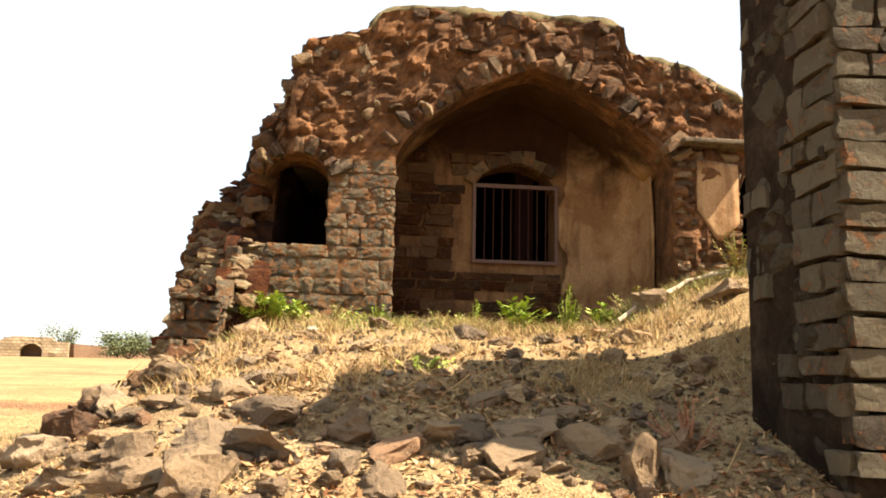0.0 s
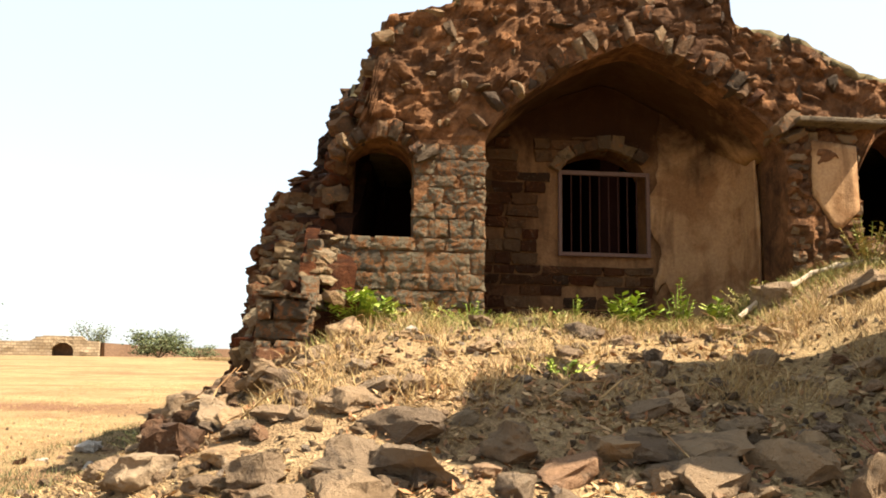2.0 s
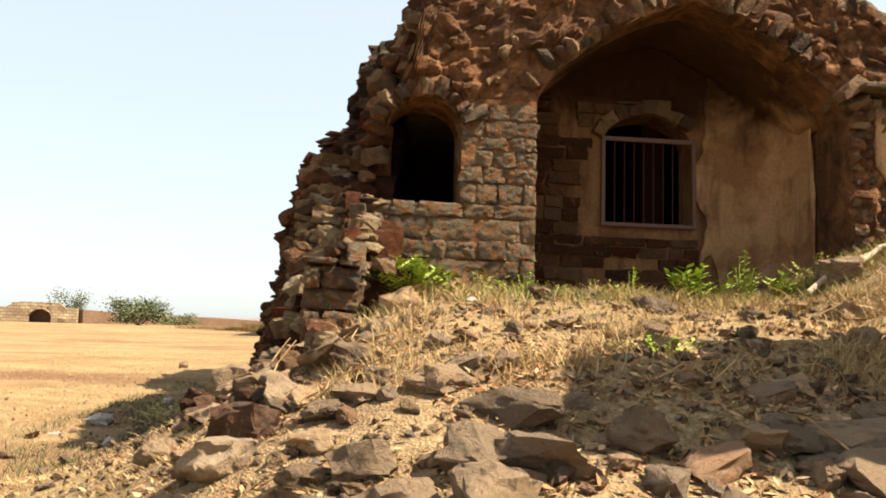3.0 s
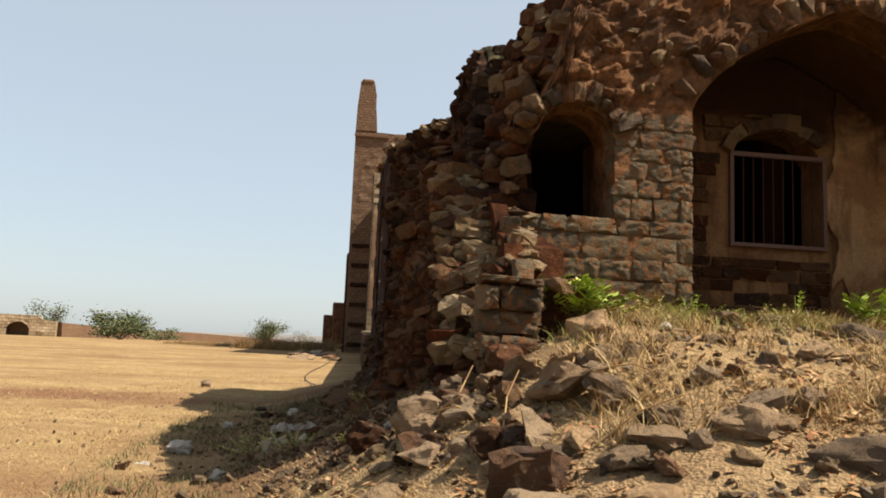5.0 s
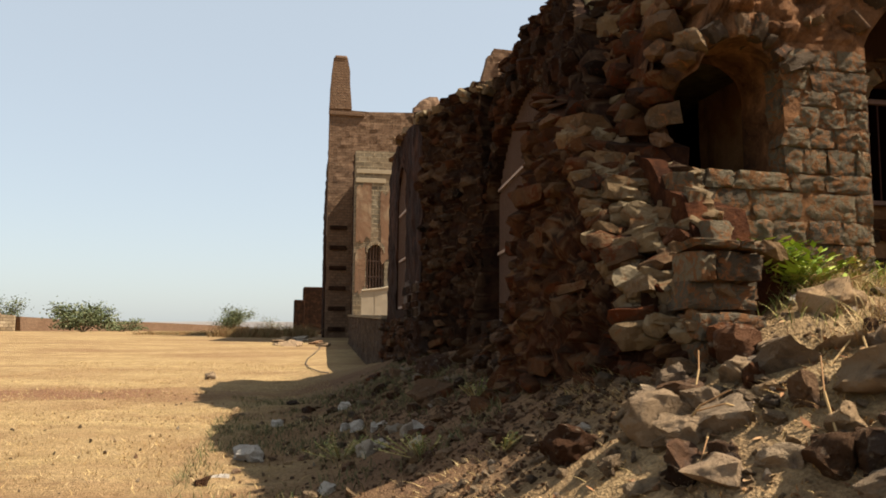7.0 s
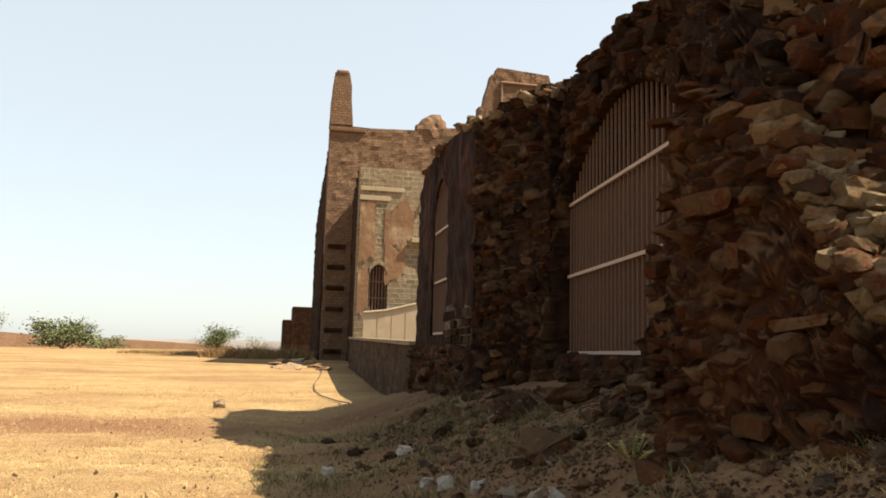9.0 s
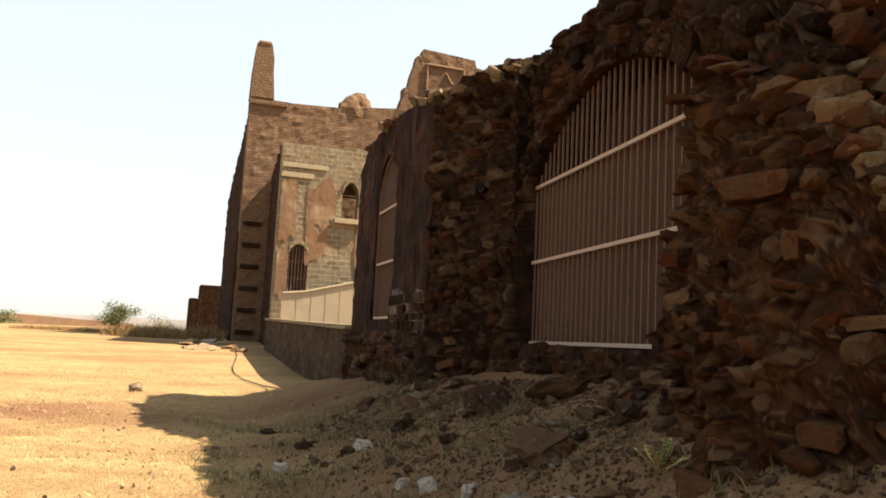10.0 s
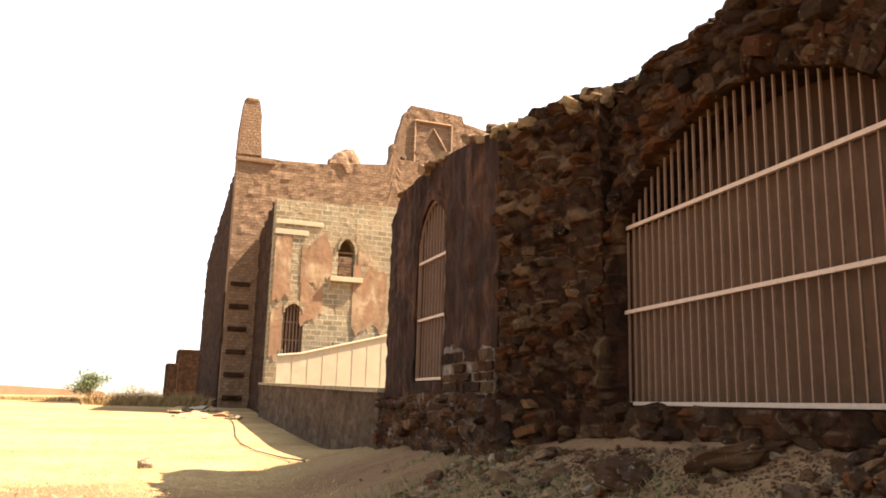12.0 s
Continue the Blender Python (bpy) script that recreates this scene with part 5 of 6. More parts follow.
for i in range(2850):
    x, y = (rng.uniform(-3.6, 3.2), rng.uniform(2.6, 8.6)) if i < 2600 else (rng.uniform(-7.5, -1.6), rng.uniform(6, 20))
    s = rng.uniform(0.012, 0.05)
    gravel.append((rng.choice(SLABS), Matrix.LocRotScale((x, y, gz(x, y) + s * 0.2), Euler((rng.uniform(0, 6), rng.uniform(0, 6), rng.uniform(0, 6))), (s * 1.4, s, s * 0.7))))
for i in range(520):
    if i < 260:
        x, y = rng.uniform(-3.0, 2.8), rng.uniform(3.4, 8.0)
    else:
        x, y = -1.5 - abs(rng.gauss(0, 1.1)), rng.uniform(6.5, 17.5)
    s = rng.uniform(0.04, 0.14)
    gravel.append((rng.choice(BOULDERS), Matrix.LocRotScale((x, y, gz(x, y) + s * 0.15), Euler((rng.uniform(-0.5, 0.5), rng.uniform(-0.5, 0.5), rng.uniform(0, 6))), (s * 1.4, s, s * 0.7))))
# crumbled mud and stone, dark so that the shaded slope looks darker too
debris = []
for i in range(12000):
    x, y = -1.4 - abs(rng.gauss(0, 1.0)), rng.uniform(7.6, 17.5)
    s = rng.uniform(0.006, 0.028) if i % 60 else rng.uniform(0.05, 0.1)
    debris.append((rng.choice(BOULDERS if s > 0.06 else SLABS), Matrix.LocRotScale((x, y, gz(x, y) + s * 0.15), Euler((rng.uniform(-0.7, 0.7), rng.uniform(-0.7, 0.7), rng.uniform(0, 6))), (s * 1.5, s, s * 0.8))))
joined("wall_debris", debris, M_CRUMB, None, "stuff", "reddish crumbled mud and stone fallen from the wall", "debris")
joined("gravel", gravel, M_GRAVEL, None, "stuff", "scattered stone chips and gravel on the soil", "gravel")

for i, (x, y, w, h) in enumerate(((0.35, 8.05, 0.34, 0.12), (0.75, 8.1, 0.2, 0.1), (-0.3, 8.2, 0.16, 0.08), (1.1, 7.5, 0.3, 0.16), (3.1, 8.15, 0.34, 0.3), (4.35, 7.9, 0.36, 0.3), (3.55, 7.35, 0.4, 0.16))):
    rock(x, y, w, h, 1600 + i)
# crooked rods added in place of the pale edges of an eroded ledge
for k, pts in enumerate((((2.75, 8.05), (3.1, 8.2), (3.45, 8.32), (3.95, 8.4), (4.5, 8.42)), ((3.3, 8.1), (3.6, 8.25), (4.1, 8.2), (4.4, 8.05)))):
    bm = bmesh.new()
    for j, ((xa, ya), (xb, yb)) in enumerate(zip(pts[:-1], pts[1:])):
        rod(bm, (xa, ya, gz(xa, ya) + 0.05 + 0.03 * (j % 2)), (xb, yb, gz(xb, yb) + 0.05 + 0.03 * ((j + 1) % 2)), 0.026 - 0.004 * j, 7)
    tagged(part("fallen_branch", bm, M_BLEACHED), "pale crooked rods standing in for an eroded ledge on the mound", "branch", "fallen branches")

# ---- grass ----
rng = random.Random(5)
spots = []
while len(spots) < 60000:
    x, y = rng.uniform(-4.0, 4.2), rng.uniform(2.8, 8.8)
    d = noise.noise(Vector((x, y, 0)) * 1.4) + 0.35 * noise.noise(Vector((x, y, 5)) * 5)
    if d > rng.uniform(-0.35, 0.45):
        spots.append((x, y, 0.6 + 0.5 * max(0, d)))
blade_mesh("dry_grass", spots, M_STRAW, 0.055, 0.008, 2.2, 6, "bleached trampled straw on the mound")
spots = []
while len(spots) < 9000:
    x, y = rng.uniform(-1.2, 4.6), 8.8 - abs(rng.gauss(0, 0.6))
    if y > 6.3:
        spots.append((x, y, 1.0))
blade_mesh("tall_grass", spots, M_OLIVE, 0.12, 0.007, 0.9, 7, "half-dry grass along the wall foot")
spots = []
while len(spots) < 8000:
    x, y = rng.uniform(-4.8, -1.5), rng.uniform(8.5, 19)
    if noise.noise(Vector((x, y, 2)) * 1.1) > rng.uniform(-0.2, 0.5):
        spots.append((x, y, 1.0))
blade_mesh("shade_grass", spots, M_SHADEDGRASS, 0.09, 0.009, 0.9, 8, "short weedy grass in the shade of the wall")
spots = []
while len(spots) < 16000:
    x, y = rng.uniform(-10.5, -3.0), rng.uniform(7.5, 30)
    if noise.noise(Vector((x, y, 9)) * 0.7) > rng.uniform(-0.4, 0.5):
        spots.append((x, y, 1.0))
blade_mesh("plain_stubble", spots, M_STRAW, 0.05, 0.010, 1.2, 9, "short dry stubble on the plain")
spots = []
while len(spots) < 5200:
    x, y = rng.uniform(-8.2, -1.9), rng.uniform(51.5, 60)
    if rng.random() < (x + 8.8) / 5.0 and noise.noise(Vector((x, y, 3)) * 0.6) > rng.uniform(-0.7, 0.2):
        spots.append((x, y, 1.0 if rng.random() < 0.8 else 1.4))
while len(spots) < 8000:
    x, y = rng.uniform(-15, -6), rng.uniform(66, 76)
    spots.append((x, y, 0.5 + 0.03 * (x + 15)))
blade_mesh("dry_scrub", spots, M_SCRUB, 0.5, 0.03, 1.0, 15, "tangled brown scrub beside the tower foot")
plant(-0.8, 8.25, 0.36, 0.5, 95, 0.11, M_GREEN, 1, "bright green leafy weed beside the wall foot")
plant(-0.15, 8.5, 0.3, 0.4, 22, 0.06, M_OLIVE, 2, "pale green weed beside the wall foot")
plant(1.75, 8.25, 0.34, 0.4, 24, 0.12, M_GREEN, 3, "broad-leaved green weed before the recess")
plant(2.3, 8.4, 0.55, 0.2, 14, 0.07, M_GREEN, 4, "upright green weed before the recess")
plant(2.65, 8.35, 0.26, 0.25, 14, 0.10, M_GREEN, 5, "small broad-leaved green weed")
plant(1.35, 8.7, 0.3, 0.25, 14, 0.06, M_GREEN, 6, "small green weed before the recess")
plant(4.15, 8.2, 0.55, 0.4, 26, 0.06, M_OLIVE, 7, "straggling yellow-green shrub against the wall")
plant(-2.55, 8.6, 0.12, 0.2, 12, 0.035, M_OLIVE, 8, "low green weed among rubble")
plant(-3.4, 11.0, 0.22, 0.5, 26, 0.05, M_OLIVE, 9, "low grey-green weed among pale stones")
plant(-2.3, 10.3, 0.16, 0.3, 16, 0.045, M_OLIVE, 10, "low green weed in the shade")
plant(2.05, 4.75, 0.30, 0.28, 24, 0.03, M_RED_WEED, 11, "dry reddish weed beside the pillar")
plant(0.55, 5.95, 0.10, 0.3, 14, 0.05, M_GREEN, 12, "creeping green weed on the soil")

plant(0.3, 8.5, 0.22, 0.45, 30, 0.05, M_GREEN, 13, "pale green weed beside the wall foot")
plant(0.95, 8.35, 0.18, 0.4, 22, 0.05, M_OLIVE, 14, "low yellow-green weed on the mound")
plant(3.05, 8.4, 0.28, 0.35, 20, 0.06, M_OLIVE, 15, "straggling yellow-green weed before the recess")
plant(-2.9, 9.6, 0.16, 0.4, 22, 0.045, M_OLIVE, 16, "low green weed among rubble")

lv, lf = [], []
for i in range(15000):
    x, y = rng.uniform(-3.2, 2.9), 3.3 + abs(rng.gauss(0, 1.7))
    if y > 8.5 or noise.noise(Vector((x, y, 12)) * 1.2) < rng.uniform(-0.6, 0.3):
        continue
    c = Vector((x, y, gz(x, y) + rng.uniform(0.0, 0.03)))
    o = Vector((rng.gauss(0, 1), rng.gauss(0, 1), rng.gauss(0, 0.45))).normalized()
    q = o.cross(Vector((rng.gauss(0, 0.4), rng.gauss(0, 0.4), 1))).normalized()
    L = rng.uniform(0.015, 0.05)
    k = len(lv)
    lv += [tuple(c - o * L), tuple(c + q * L * 0.35), tuple(c + o * L), tuple(c - q * L * 0.35)]
    lf.append((k, k + 1, k + 2, k + 3))
me = bpy.data.meshes.new("leaf_litter")
me.from_pydata(lv, [], lf)
me.materials.append(M_LITTER)
tagged(new("leaf_litter", me), "reddish dry leaf litter among the rocks", "litter", "", "stuff")
# taller bleached tufts, fallen stalks, a hose and debris
spots = []
while len(spots) < 5200:
    cx, cy = rng.uniform(-1.4, 3.4), rng.uniform(5.6, 8.6)
    if noise.noise(Vector((cx, cy, 4)) * 1.3) < 0.0:
        continue
    for _ in range(14):
        spots.append((cx + rng.gauss(0, 0.05), cy + rng.gauss(0, 0.05), 1.0))
blade_mesh("straw_tuft", spots, M_STRAW, 0.15, 0.006, 1.1, 14, "bleached dry grass tufts on the mound")
for i in range(26):
    if i < 6:
        x, y = rng.uniform(-2.1, -1.0), rng.uniform(6.1, 7.3)
    else:
        x, y = rng.uniform(-2.2, 2.6), rng.uniform(4.2, 8.2)
    a, L = rng.uniform(0, 6.28), rng.uniform(0.2, 0.5)
    z = gz(x, y) + 0.02
    tip = Vector((x + math.cos(a) * L, y + math.sin(a) * L, 0))
    tip.z = gz(tip.x, tip.y) + rng.uniform(0.03, 0.2)
    mid = (Vector((x, y, z)) + tip) / 2 + Vector((rng.gauss(0, 0.02), rng.gauss(0, 0.02), 0.03))
    bm = bmesh.new()
    rod(bm, (x, y, z - 0.02), mid, 0.006, 5)
    rod(bm, mid, tip, 0.004, 5)
    tagged(part("dry_stalk", bm, M_STRAW), "pale dry broken stalk lying on the rubble", "stalk", "dry stalks")
hose = [(-2.2, 42.0), (-2.35, 38.0), (-2.7, 34.5), (-3.05, 31.5), (-3.2, 29.0), (-3.15, 26.9), (-2.95, 24.5), (-2.85, 22.8)]
bm = bmesh.new()
for (xa, ya), (xb, yb) in zip(hose[:-1], hose[1:]):
    rod(bm, (xa, ya, gz(xa, ya) + 0.03), (xb, yb, gz(xb, yb) + 0.03), 0.014, 6)
tagged(part("hose", bm, M_CABLE), "thin dark hose lying across the dry ground", "hose")
for i in range(11):
    x, y = rng.uniform(-4.4, -1.6), rng.uniform(39.5, 47.0)
    w = rng.uniform(0.35, 0.9)
    ob = rock(x, y, w, w * 0.35, 1200 + i, i == 4)
    tagged(ob, "flat broken slab of building debris on dry ground", "debris", "debris by the terrace")

# ---- masonry, piece by piece ----
rng = random.Random(31)


def laid(parent, items, name, fill_mat, limit=290):
    pieces(name, items[:limit], parent)
    if len(items) > limit:
        joined(name + "_rest", items[limit:], fill_mat, parent)


# rubble of the broken wall beside the small opening
spec = courses(0.02, NJAMB.len - 0.21, 2.75, 4.4, 0.12, 0.24, rng, 0.3, 0.5)
pieces("stone", [(rng.choice(S_RUBBLE if rng.random() < 0.25 else S_STUB), NJAMB.piece(u, v, w, h * 1.1, 0.26, rng.uniform(-0.08, 0.03), 0.2, rng)) for u, v, w, h in spec if v < NTOP(u)], wall_south)
pieces("stone", [(rng.choice(S_RUBBLE), NJAMB.piece(u, v, s * 1.2, s, s * 1.3, n, 0.2, rng)) for u, v, s, n in ((0.42, 4.0, 0.26, 0.22), (0.36, 3.8, 0.16, 0.2), (0.5, 4.22, 0.18, 0.3))], wall_south)
# lower basalt front: sill wall and pier
spec = courses(su(-1.22), su(0.46), 1.45, 2.77, 0.205, 0.34, rng, 0.22, 0.5, 0.004)
spec += courses(su(-0.29), su(0.46), 2.77, 3.75, 0.17, 0.3, rng, 0.25, 0.5, 0.004)
items = coursed(SOUTH, spec, S_ASHLAR, rng, 0.2, 0.014, 0.03, None, 0.008)
pieces("block", items, wall_south)
# rubble above and the broken edge
spec = courses(su(-1.0), su(3.75), 3.7, 5.6, 0.125, 0.19, rng, 0.45, 0.6) + courses(su(3.72), su(6.6), 4.15, 4.95, 0.125, 0.21, rng, 0.4, 0.5)


def clear(u, v, w, h):
    if v > TOPLINE(u) - 0.03:
        return False
    if su(0.45) < u < su(3.7) and v < IWAN(u) + 0.12:
        return False
    if u < su(-0.2) and v < NICHE(min(max(u, su(-0.97)), su(-0.29))) + 0.06 and v > 2.7:
        return False
    if su(-0.29) < u < su(0.46) and v < 3.78:
        return False
    if su(4.5) < u < su(5.4) and 2.9 < v < EASTN(min(max(u, su(4.54)), su(5.34))) + 0.05:
        return False
    return rng.random() < 0.3


up_items = []
for u, v, w, h in spec:
    if clear(u, v, w, h):
        d = rng.uniform(0.16, 0.32)
        up_items.append((rng.choice(S_RUBBLE), SOUTH.piece(u + rng.uniform(-0.06, 0.06), v + rng.uniform(-0.05, 0.05), w * rng.uniform(0.55, 1.3), h * rng.uniform(0.7, 1.6), d, rng.uniform(-0.14, -0.03), 0.45, rng)))
rng.shuffle(up_items)
laid(wall_south, up_items, "stone", M_RUBBLE_FINE)


def voussoirs(face, curve, u0, u1, count, length, meshes, parent, name="voussoir", proud=0.05, jag=0.35):
    out = []
    us = np.linspace(u0, u1, 400)
    run = np.concatenate([[0.0], np.cumsum(np.hypot(np.diff(us), np.diff([curve(q) for q in us])))])
    for i in range(count):
        ua, u, ub = (float(np.interp(run[-1] * (i + f) / count, run, us)) for f in (0.0, 0.5, 1.0))
        e, a, b = (ub - ua) / 2, curve(ua), curve(ub)
        ang = math.atan2(b - a, 2 * e)
        seg = math.hypot(2 * e, b - a)
        L = length * rng.uniform(1 - jag, 1 + jag)
        if rng.random() < 0.6 * jag:
            continue
        c = face.at(u - math.sin(ang) * L * 0.5, curve(u) + math.cos(ang) * L * 0.5, proud - 0.12 + rng.uniform(-0.02, 0.04))
        m = face.piece(0, 0, seg * 1.05, L, 0.3, 0)
        m.translation = (0, 0, 0)
        axis = face.u.cross(Vector((0, 0, 1)))
        m = Matrix.Translation(c) @ Matrix.Rotation(ang, 4, axis) @ m
        out.append((rng.choice(meshes), m))
    pieces(name, out, parent)


voussoirs(SOUTH, IWAN, su(0.47), su(3.68), 30, 0.26, S_RUBBLE, wall_south)
voussoirs(SOUTH, NICHE, su(-0.98), su(-0.27), 9, 0.2, S_RUBBLE, wall_south, proud=0.06)
# coping of rough stones along the ragged top and edge
cap = []
for i in range(56):
    u = su(-1.3) + 7.9 * (i + rng.random()) / 56
    s = rng.uniform(0.12, 0.24)
    cap.append((rng.choice(S_RUBBLE), SOUTH.piece(u, TOPLINE(u) - 0.08, s * 1.2, s * 0.8, s * 1.3, rng.uniform(-0.35, 0.0), 0.5, rng)))
pieces("coping_stone", cap, wall_south)
bm = bmesh.new()
slab(bm, Face((0.1, 8.9), (6.6, 8.9), (0, -1)), 0, 6.5, lambda u: TOPLINE(u + 1.4) - 0.05, lambda u: TOPLINE(u + 1.4) + 0.08 + 0.05 * fbm((u, 0, 0), 2.0), 0.9, 0.1, 0.12, 9.0)
part("turf_top", bm, M_ROOF, wall_south, "dry turf over the wall top", True)
# eastern part: plaster remnants and small rubble
bm = bmesh.new()
slab(bm, Face((3.98, 8.80), (4.5, 8.80), (0, -1)), 0, 0.5, line([(0, 3.35), (0.25, 2.95), (0.5, 3.2)]), line([(0, 3.95), (0.5, 3.9)]), 0.06, 0.07, 0.012, 3.0)
part("plaster_patch", bm, M_PLASTER, wall_south, "cracked ochre plaster remnant", True)
spec = courses(su(3.72), su(4.53), 1.9, 4.15, 0.13, 0.2, rng, 0.3, 0.4) + courses(su(4.53), su(6.0), 1.9, 2.92, 0.16, 0.24, rng, 0.3, 0.4)
joined("small_rubble", coursed(SOUTH, spec, STONES, rng, 0.12, 0.03, 0.15), M_RUBBLE_FINE, wall_south)
bm = bmesh.new()
box(bm, (3.75, 8.62, 4.10), (4.75, 8.9, 4.16), None, 0.015)
part("ledge_slab", bm, M_PALE, wall_south, "thin projecting stone ledge")

# back wall courses west and under the window
spec = [s for s in courses(bu(0.5), bu(2.72), 1.8, 4.3, 0.135, 0.3, rng, 0.2, 0.4)]


def backkeep(u, v, w, h):
    if bu(1.5) < u + w / 2 and u - w / 2 < bu(2.72) and v + h / 2 > 2.80:
        if v < 3.83 or v < WINTOP(min(max(u, bu(1.57)), bu(2.65))) + 0.08:
            return False
    return rng.random() < (0.9 if v < 3.7 else 0.55)


laid(wall_back, coursed(BACK, spec, B_RUBBLE_DARK, rng, 0.12, 0.028, 0.03, backkeep, 0.02), "stone", M_RUBBLE_FINE)
voussoirs(BACK, WINTOP, bu(1.56), bu(2.66), 9, 0.16, B_RUBBLE, wall_back, proud=0.04)

# gate wall rubble, arch ring
spec = courses(-0.35, GATE.len, 0.9, 5.6, 0.19, 0.3, rng, 0.4, 0.5)


def gatekeep(u, v, w, h):
    if v > GTOP(u) - 0.02:
        return False
    if GA0 - 0.05 < u < GA1 + 0.05 and 1.66 < v < GARCH(min(max(u, GA0 + 0.01), GA1 - 0.01)) + 0.2:
        return False
    return True


items = [(rng.choice(S_SHADED if u > 0.9 else S_STUB), GATE.piece(u, v, w * rng.uniform(0.6, 1.15), h * rng.uniform(0.6, 1.15), rng.uniform(0.16, 0.34), rng.uniform(-0.08, 0.06), 0.4, rng)) for u, v, w, h in spec if gatekeep(u, v, w, h) and rng.random() < 0.3]
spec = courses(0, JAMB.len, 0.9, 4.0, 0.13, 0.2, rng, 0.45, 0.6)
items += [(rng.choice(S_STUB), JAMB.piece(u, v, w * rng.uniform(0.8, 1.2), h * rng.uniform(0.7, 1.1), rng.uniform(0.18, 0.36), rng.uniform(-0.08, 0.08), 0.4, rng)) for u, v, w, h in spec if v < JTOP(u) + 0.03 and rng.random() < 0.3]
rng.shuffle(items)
laid(wall_west, items, "stone", M_SHADEDFILL)
voussoirs(GATE, GARCH, GA0, GA1, 44, 0.26, S_SHADED, wall_west, proud=0.03, jag=0.4)
cap = [(rng.choice(S_SHADED), GATE.piece(6.2 * (i + rng.random()) / 48, GTOP(6.2 * i / 48), 0.22, 0.13, 0.3, rng.uniform(-0.4, -0.05), 0.4, rng)) for i in range(48)]
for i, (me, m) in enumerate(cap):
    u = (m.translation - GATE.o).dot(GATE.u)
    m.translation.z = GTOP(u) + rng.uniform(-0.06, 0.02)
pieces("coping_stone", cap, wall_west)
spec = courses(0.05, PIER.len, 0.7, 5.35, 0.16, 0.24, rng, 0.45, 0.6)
laid(wall_pier, [(rng.choice(S_STUB if v < 1.9 or rng.random() < 0.12 else S_SHADED), PIER.piece(u, v, w * rng.uniform(0.7, 1.1), h * rng.uniform(0.65, 1.1), rng.uniform(0.16, 0.34), rng.uniform(-0.1, 0.04), 0.35, rng)) for u, v, w, h in spec if rng.random() < 0.25], "stone", M_SHADEDFILL)
cap = []
for i in range(26):
    s = rng.uniform(0.14, 0.32)
    u = PIER.len * rng.random()
    cap.append((rng.choice(S_TAN), PIER.piece(u, 5.5 - 0.15 * u + rng.uniform(-0.1, 0.08), s * 1.3, s * 0.6, s, rng.uniform(-0.6, 0.02), 0.4, rng)))
pieces("coping_stone", cap, wall_pier)
bm = bmesh.new()
slab(bm, Face(GATE.at(1.2, 5.4, -0.12)[:2], GATE.at(6.5, 5.4, -0.12)[:2], (-1, 0)), 0, 5.3, lambda u: GTOP(u + 1.2) - 0.08, lambda u: GTOP(u + 1.2) + 0.05 + 0.05 * fbm((u, 2, 0), 2.0), 0.6, 0.1, 0.09, 6.0)
part("turf_top", bm, M_ROOF, wall_west, "dry turf over the wall top", True)
bm = bmesh.new()
slab(bm, Face(WEST2.at(0, 0, 0.03)[:2], WEST2.at(1.9, 0, 0.03)[:2], (-1, 0)), 0, 1.9, const(0.6), lambda u: 2.45 + 0.25 * fbm((u * 2, 3, 0)), 0.1, 0.1, 0.02, 2.0)
part("salt_bed", bm, M_SALT, wall_west2, "salt-whitened mortar bed")
spec = courses(0.0, 1.9, 0.7, 2.42, 0.15, 0.27, rng, 0.2, 0.4, 0.022)
items = coursed(WEST2, spec, B_SHADED, rng, 0.2, 0.055, 0.05, lambda u, v, w, h: rng.random() < 0.9, 0.02)
FOOT = Face((-1.74, 16.95), (-1.64, 22.4), (-1, 0))
spec = courses(0.0, 5.4, 0.6, 1.78, 0.15, 0.3, rng, 0.3, 0.5, 0.02)
items += [(rng.choice(S_STUB if rng.random() < 0.4 else S_SHADED), FOOT.piece(u, v, w * rng.uniform(0.7, 1.1), h * rng.uniform(0.7, 1.1), 0.22, rng.uniform(-0.1, 0.03), 0.2, rng)) for u, v, w, h in spec if rng.random() < 0.2]
laid(wall_west2, items, "stone", M_SHADEDFILL)
cap = [(rng.choice(S_RUBBLE), WEST2.piece(5.1 * (i + rng.random()) / 22, 0, 0.3, 0.16, 0.4, rng.uniform(-0.5, -0.02), 0.4, rng)) for i in range(22)]
for me, m in cap:
    m.translation.z = W2TOP((m.translation - WEST2.o).dot(WEST2.u)) + rng.uniform(-0.05, 0.05)
pieces("coping_stone", cap, wall_west2)

# stub
spec = courses(0, STUBW.len, 0.75, 3.25, 0.115, 0.23, rng, 0.4, 0.55)
items, rest = [], []
for u, v, w, h in spec:
    if v < STUBWEST(u) + 0.02 and rng.random() < 0.4:
        d = rng.uniform(0.12, 0.3)
        items.append((rng.choice(S_STUB), STUBW.piece(u + rng.uniform(-0.03, 0.03), v + rng.uniform(-0.03, 0.03), w * rng.uniform(0.6, 1.3), h * rng.uniform(0.7, 1.5), d, rng.uniform(-0.12, 0.05), 0.4, rng)))
STUBS = Face((-1.66, 7.85), (-1.2, 7.85), (0, -1))
spec = courses(0.0, 0.46, 1.0, 2.1, 0.17, 0.36, rng, 0.25, 0.4)
items += [(rng.choice(S_ASHLAR if v > 1.4 else B_STUB), STUBS.piece(u, v, w, h, 0.3, rng.uniform(-0.1, 0.04), 0.12, rng)) for u, v, w, h in spec]
STUBE = Face((-1.2, 7.85), (-1.2, 9.0), (1, 0))
spec = courses(0.0, 1.1, 1.4, 2.75, 0.18, 0.34, rng, 0.2, 0.35)
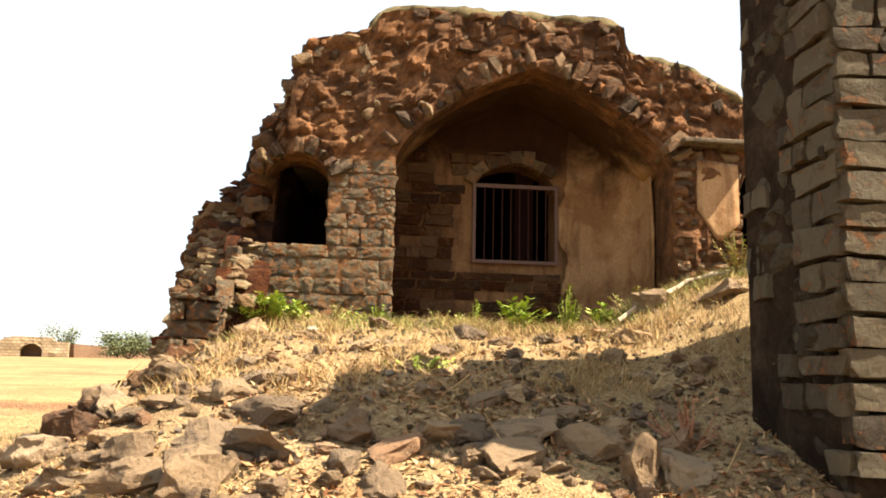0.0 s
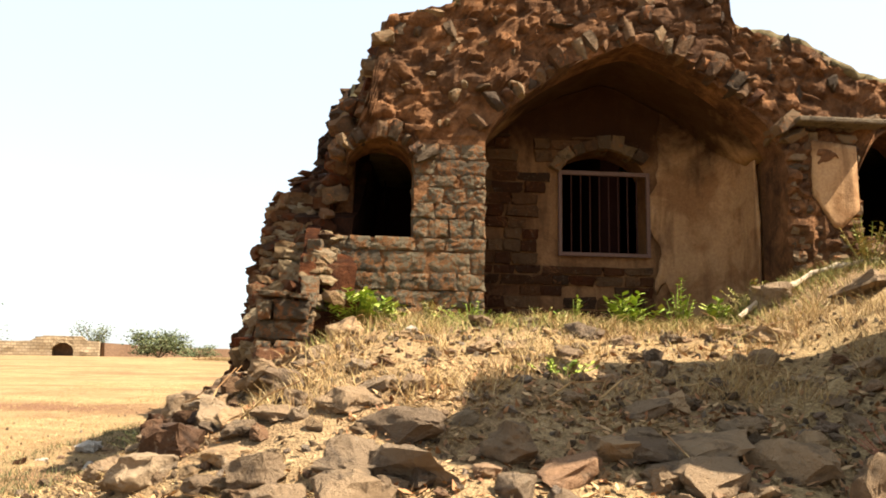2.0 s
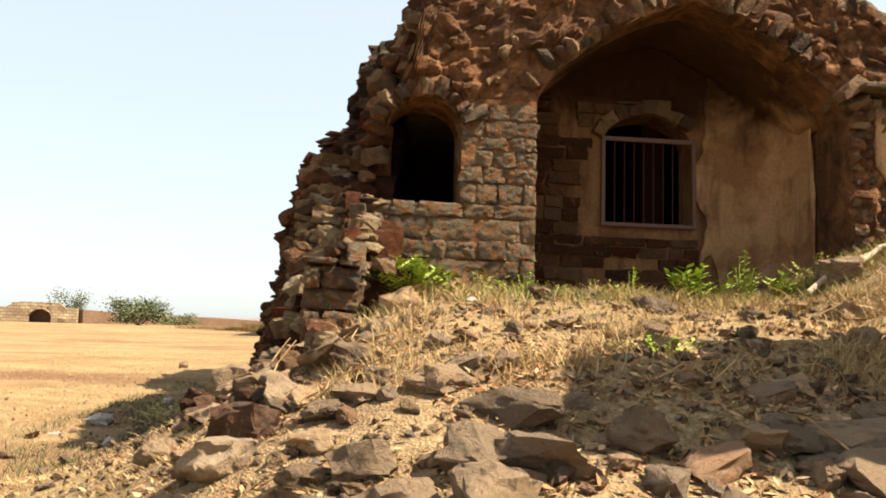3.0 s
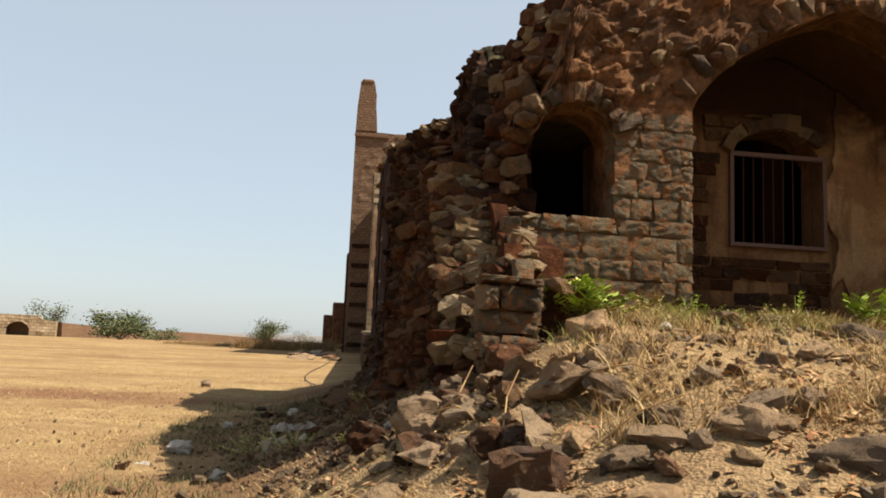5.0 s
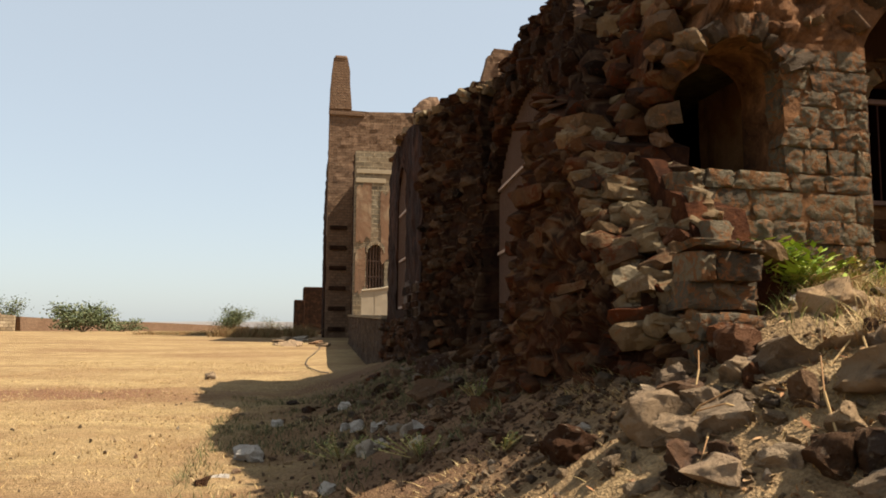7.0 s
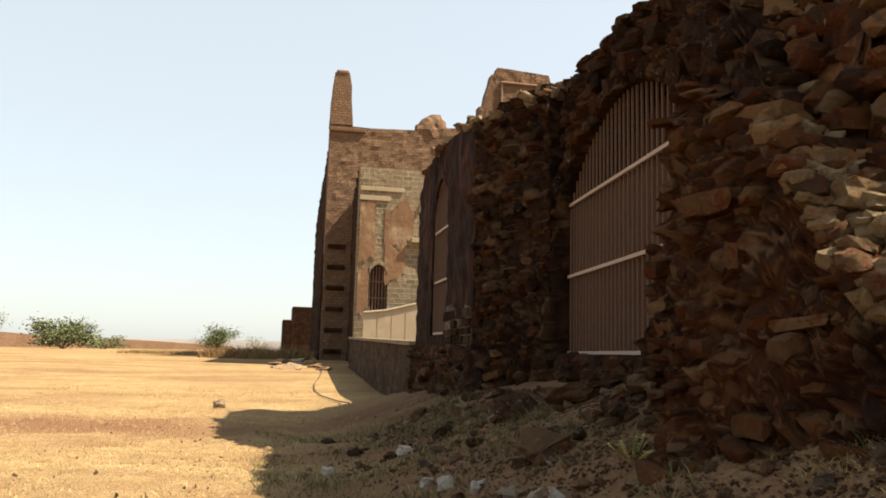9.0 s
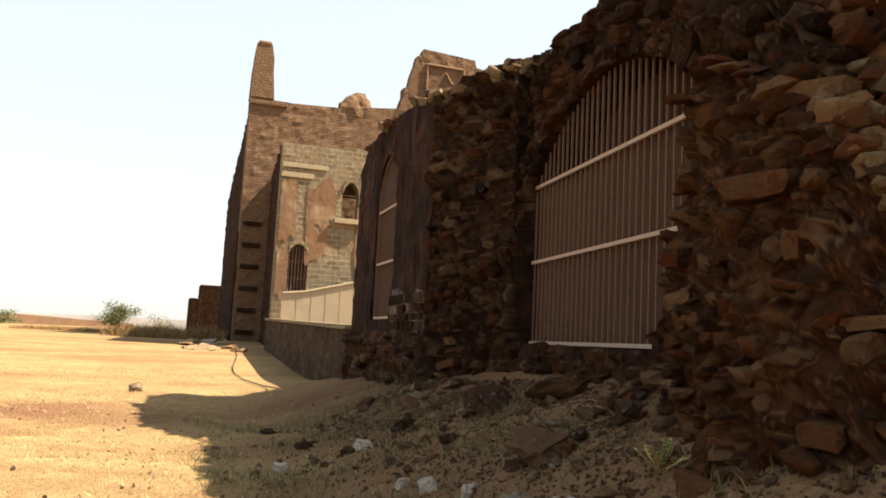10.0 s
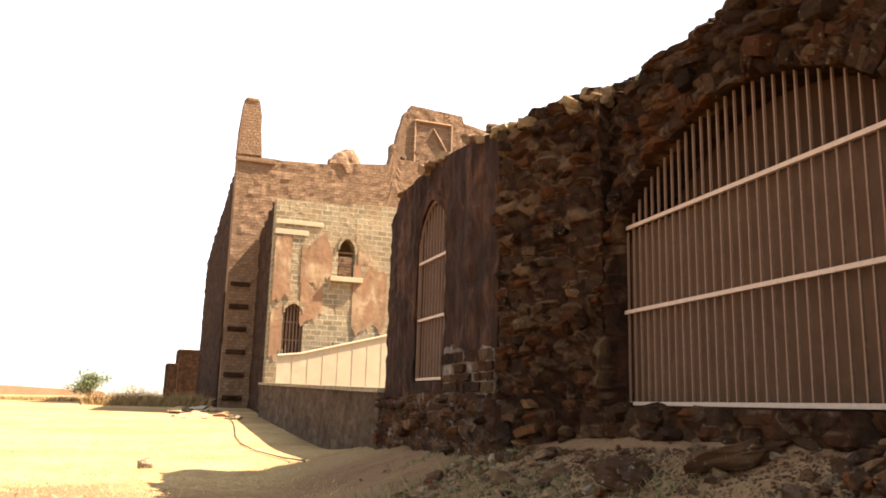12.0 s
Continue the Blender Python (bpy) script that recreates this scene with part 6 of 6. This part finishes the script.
items += [(rng.choice(S_ASHLAR), STUBE.piece(u, v, w, h, 0.14, rng.uniform(-0.08, -0.02), 0.05, rng)) for u, v, w, h in spec if v < STUBTOP(u) + 0.03]
# broken top: flat tan stones bedded one over another, turned to the south-west, pale to paint in sunlight
for k in range(330):
    u = rng.uniform(-0.05, 1.75)
    f = rng.uniform(-0.35, 1.0)
    n = -0.5 * max(0.0, f) - rng.uniform(-0.08, 0.06)
    v = STUBWEST(u) + (STUBTOP(u) - STUBWEST(u)) * f + rng.uniform(-0.05, 0.04)
    if f < 0:
        v = STUBWEST(u) + 1.2 * f * max(0.0, 1.0 - u / 1.3)
    s = rng.uniform(0.06, 0.16) if k % 6 else rng.uniform(0.15, 0.24)
    c = STUBW.at(u, v, n)
    m = Matrix.Translation(c) @ Matrix.Rotation(rng.uniform(0.2, 1.3), 4, "Z") @ Matrix.Translation(-c) @ STUBW.piece(u, v, s * rng.uniform(1.1, 1.6), s * rng.uniform(0.55, 0.95), s * 1.2, n, 0.4, rng)
    (items if k < 110 else rest).append((rng.choice(S_TAN if k % 3 else S_STUB), m))
big = STUBW.piece(1.85, 3.24, 0.36, 0.22, 0.36, -0.2)
items.insert(0, (S_TAN[2], big))
for j in range(150):
    k = rng.uniform(0, 4)
    x = rng.uniform(-1.25 + 0.05 * k, -0.55)
    z = 3.03 + 2.6 * (x + 1.25 - 0.05 * k) + 0.3 * k
    if z < 5.3 and not (x > -1.05 and z < 4.0):
        s = rng.uniform(0.14, 0.3)
        c = Matrix.LocRotScale((x, 9.2 + 0.4 * k, z), Euler((rng.uniform(-0.4, 0.4), rng.uniform(-0.4, 0.4), rng.uniform(0, 6))), (s * 1.3, s, s * 0.7))
        items.append((rng.choice(S_TAN if j % 3 == 0 else S_STUB), c))
laid(wall_stub, items, "stone", M_STUBFILL, 300)
joined("small_stones", rest, M_TANFILL, wall_stub)

# pillar: quoins at the corner, patched and smeared masonry behind them
spec = courses(0, 1.82, 0.95, 5.1, 0.172, 0.36, rng, 0.2, 0.35, 0.02)
items = [(rng.choice(S_QUOIN), PIL_S.piece(u, v, w, h, 0.15, -0.035 + rng.uniform(-0.02, 0.02), 0.04, rng)) for u, v, w, h in spec]
v, k = 0.95, 0
while v < 5.05:
    h = 0.172 * rng.uniform(0.85, 1.2)
    u = 0.0
    while u < 1.1:
        w = rng.uniform(0.34, 0.5) if u == 0.0 and k % 2 else rng.uniform(0.14, 0.34)
        w = min(w, 1.12 - u)
        deep = -0.075 + rng.uniform(-0.035, 0.02) - (0.03 if u > 0.5 else 0.0)
        if w > 0.06 and rng.random() < (0.96 if u < 0.4 else 0.15) and (v > 1.45 or rng.random() < 0.6):
            items.append((rng.choice(S_QUOIN), PIL_W.piece(u + w / 2, v + h / 2, w - 0.024, h - rng.uniform(0.018, 0.045), 0.15, deep + 0.045, 0.05, rng)))
        u += w
    v += h
    k += 1
laid(wall_pillar, items, "block", M_ASHLARFILL, 300)
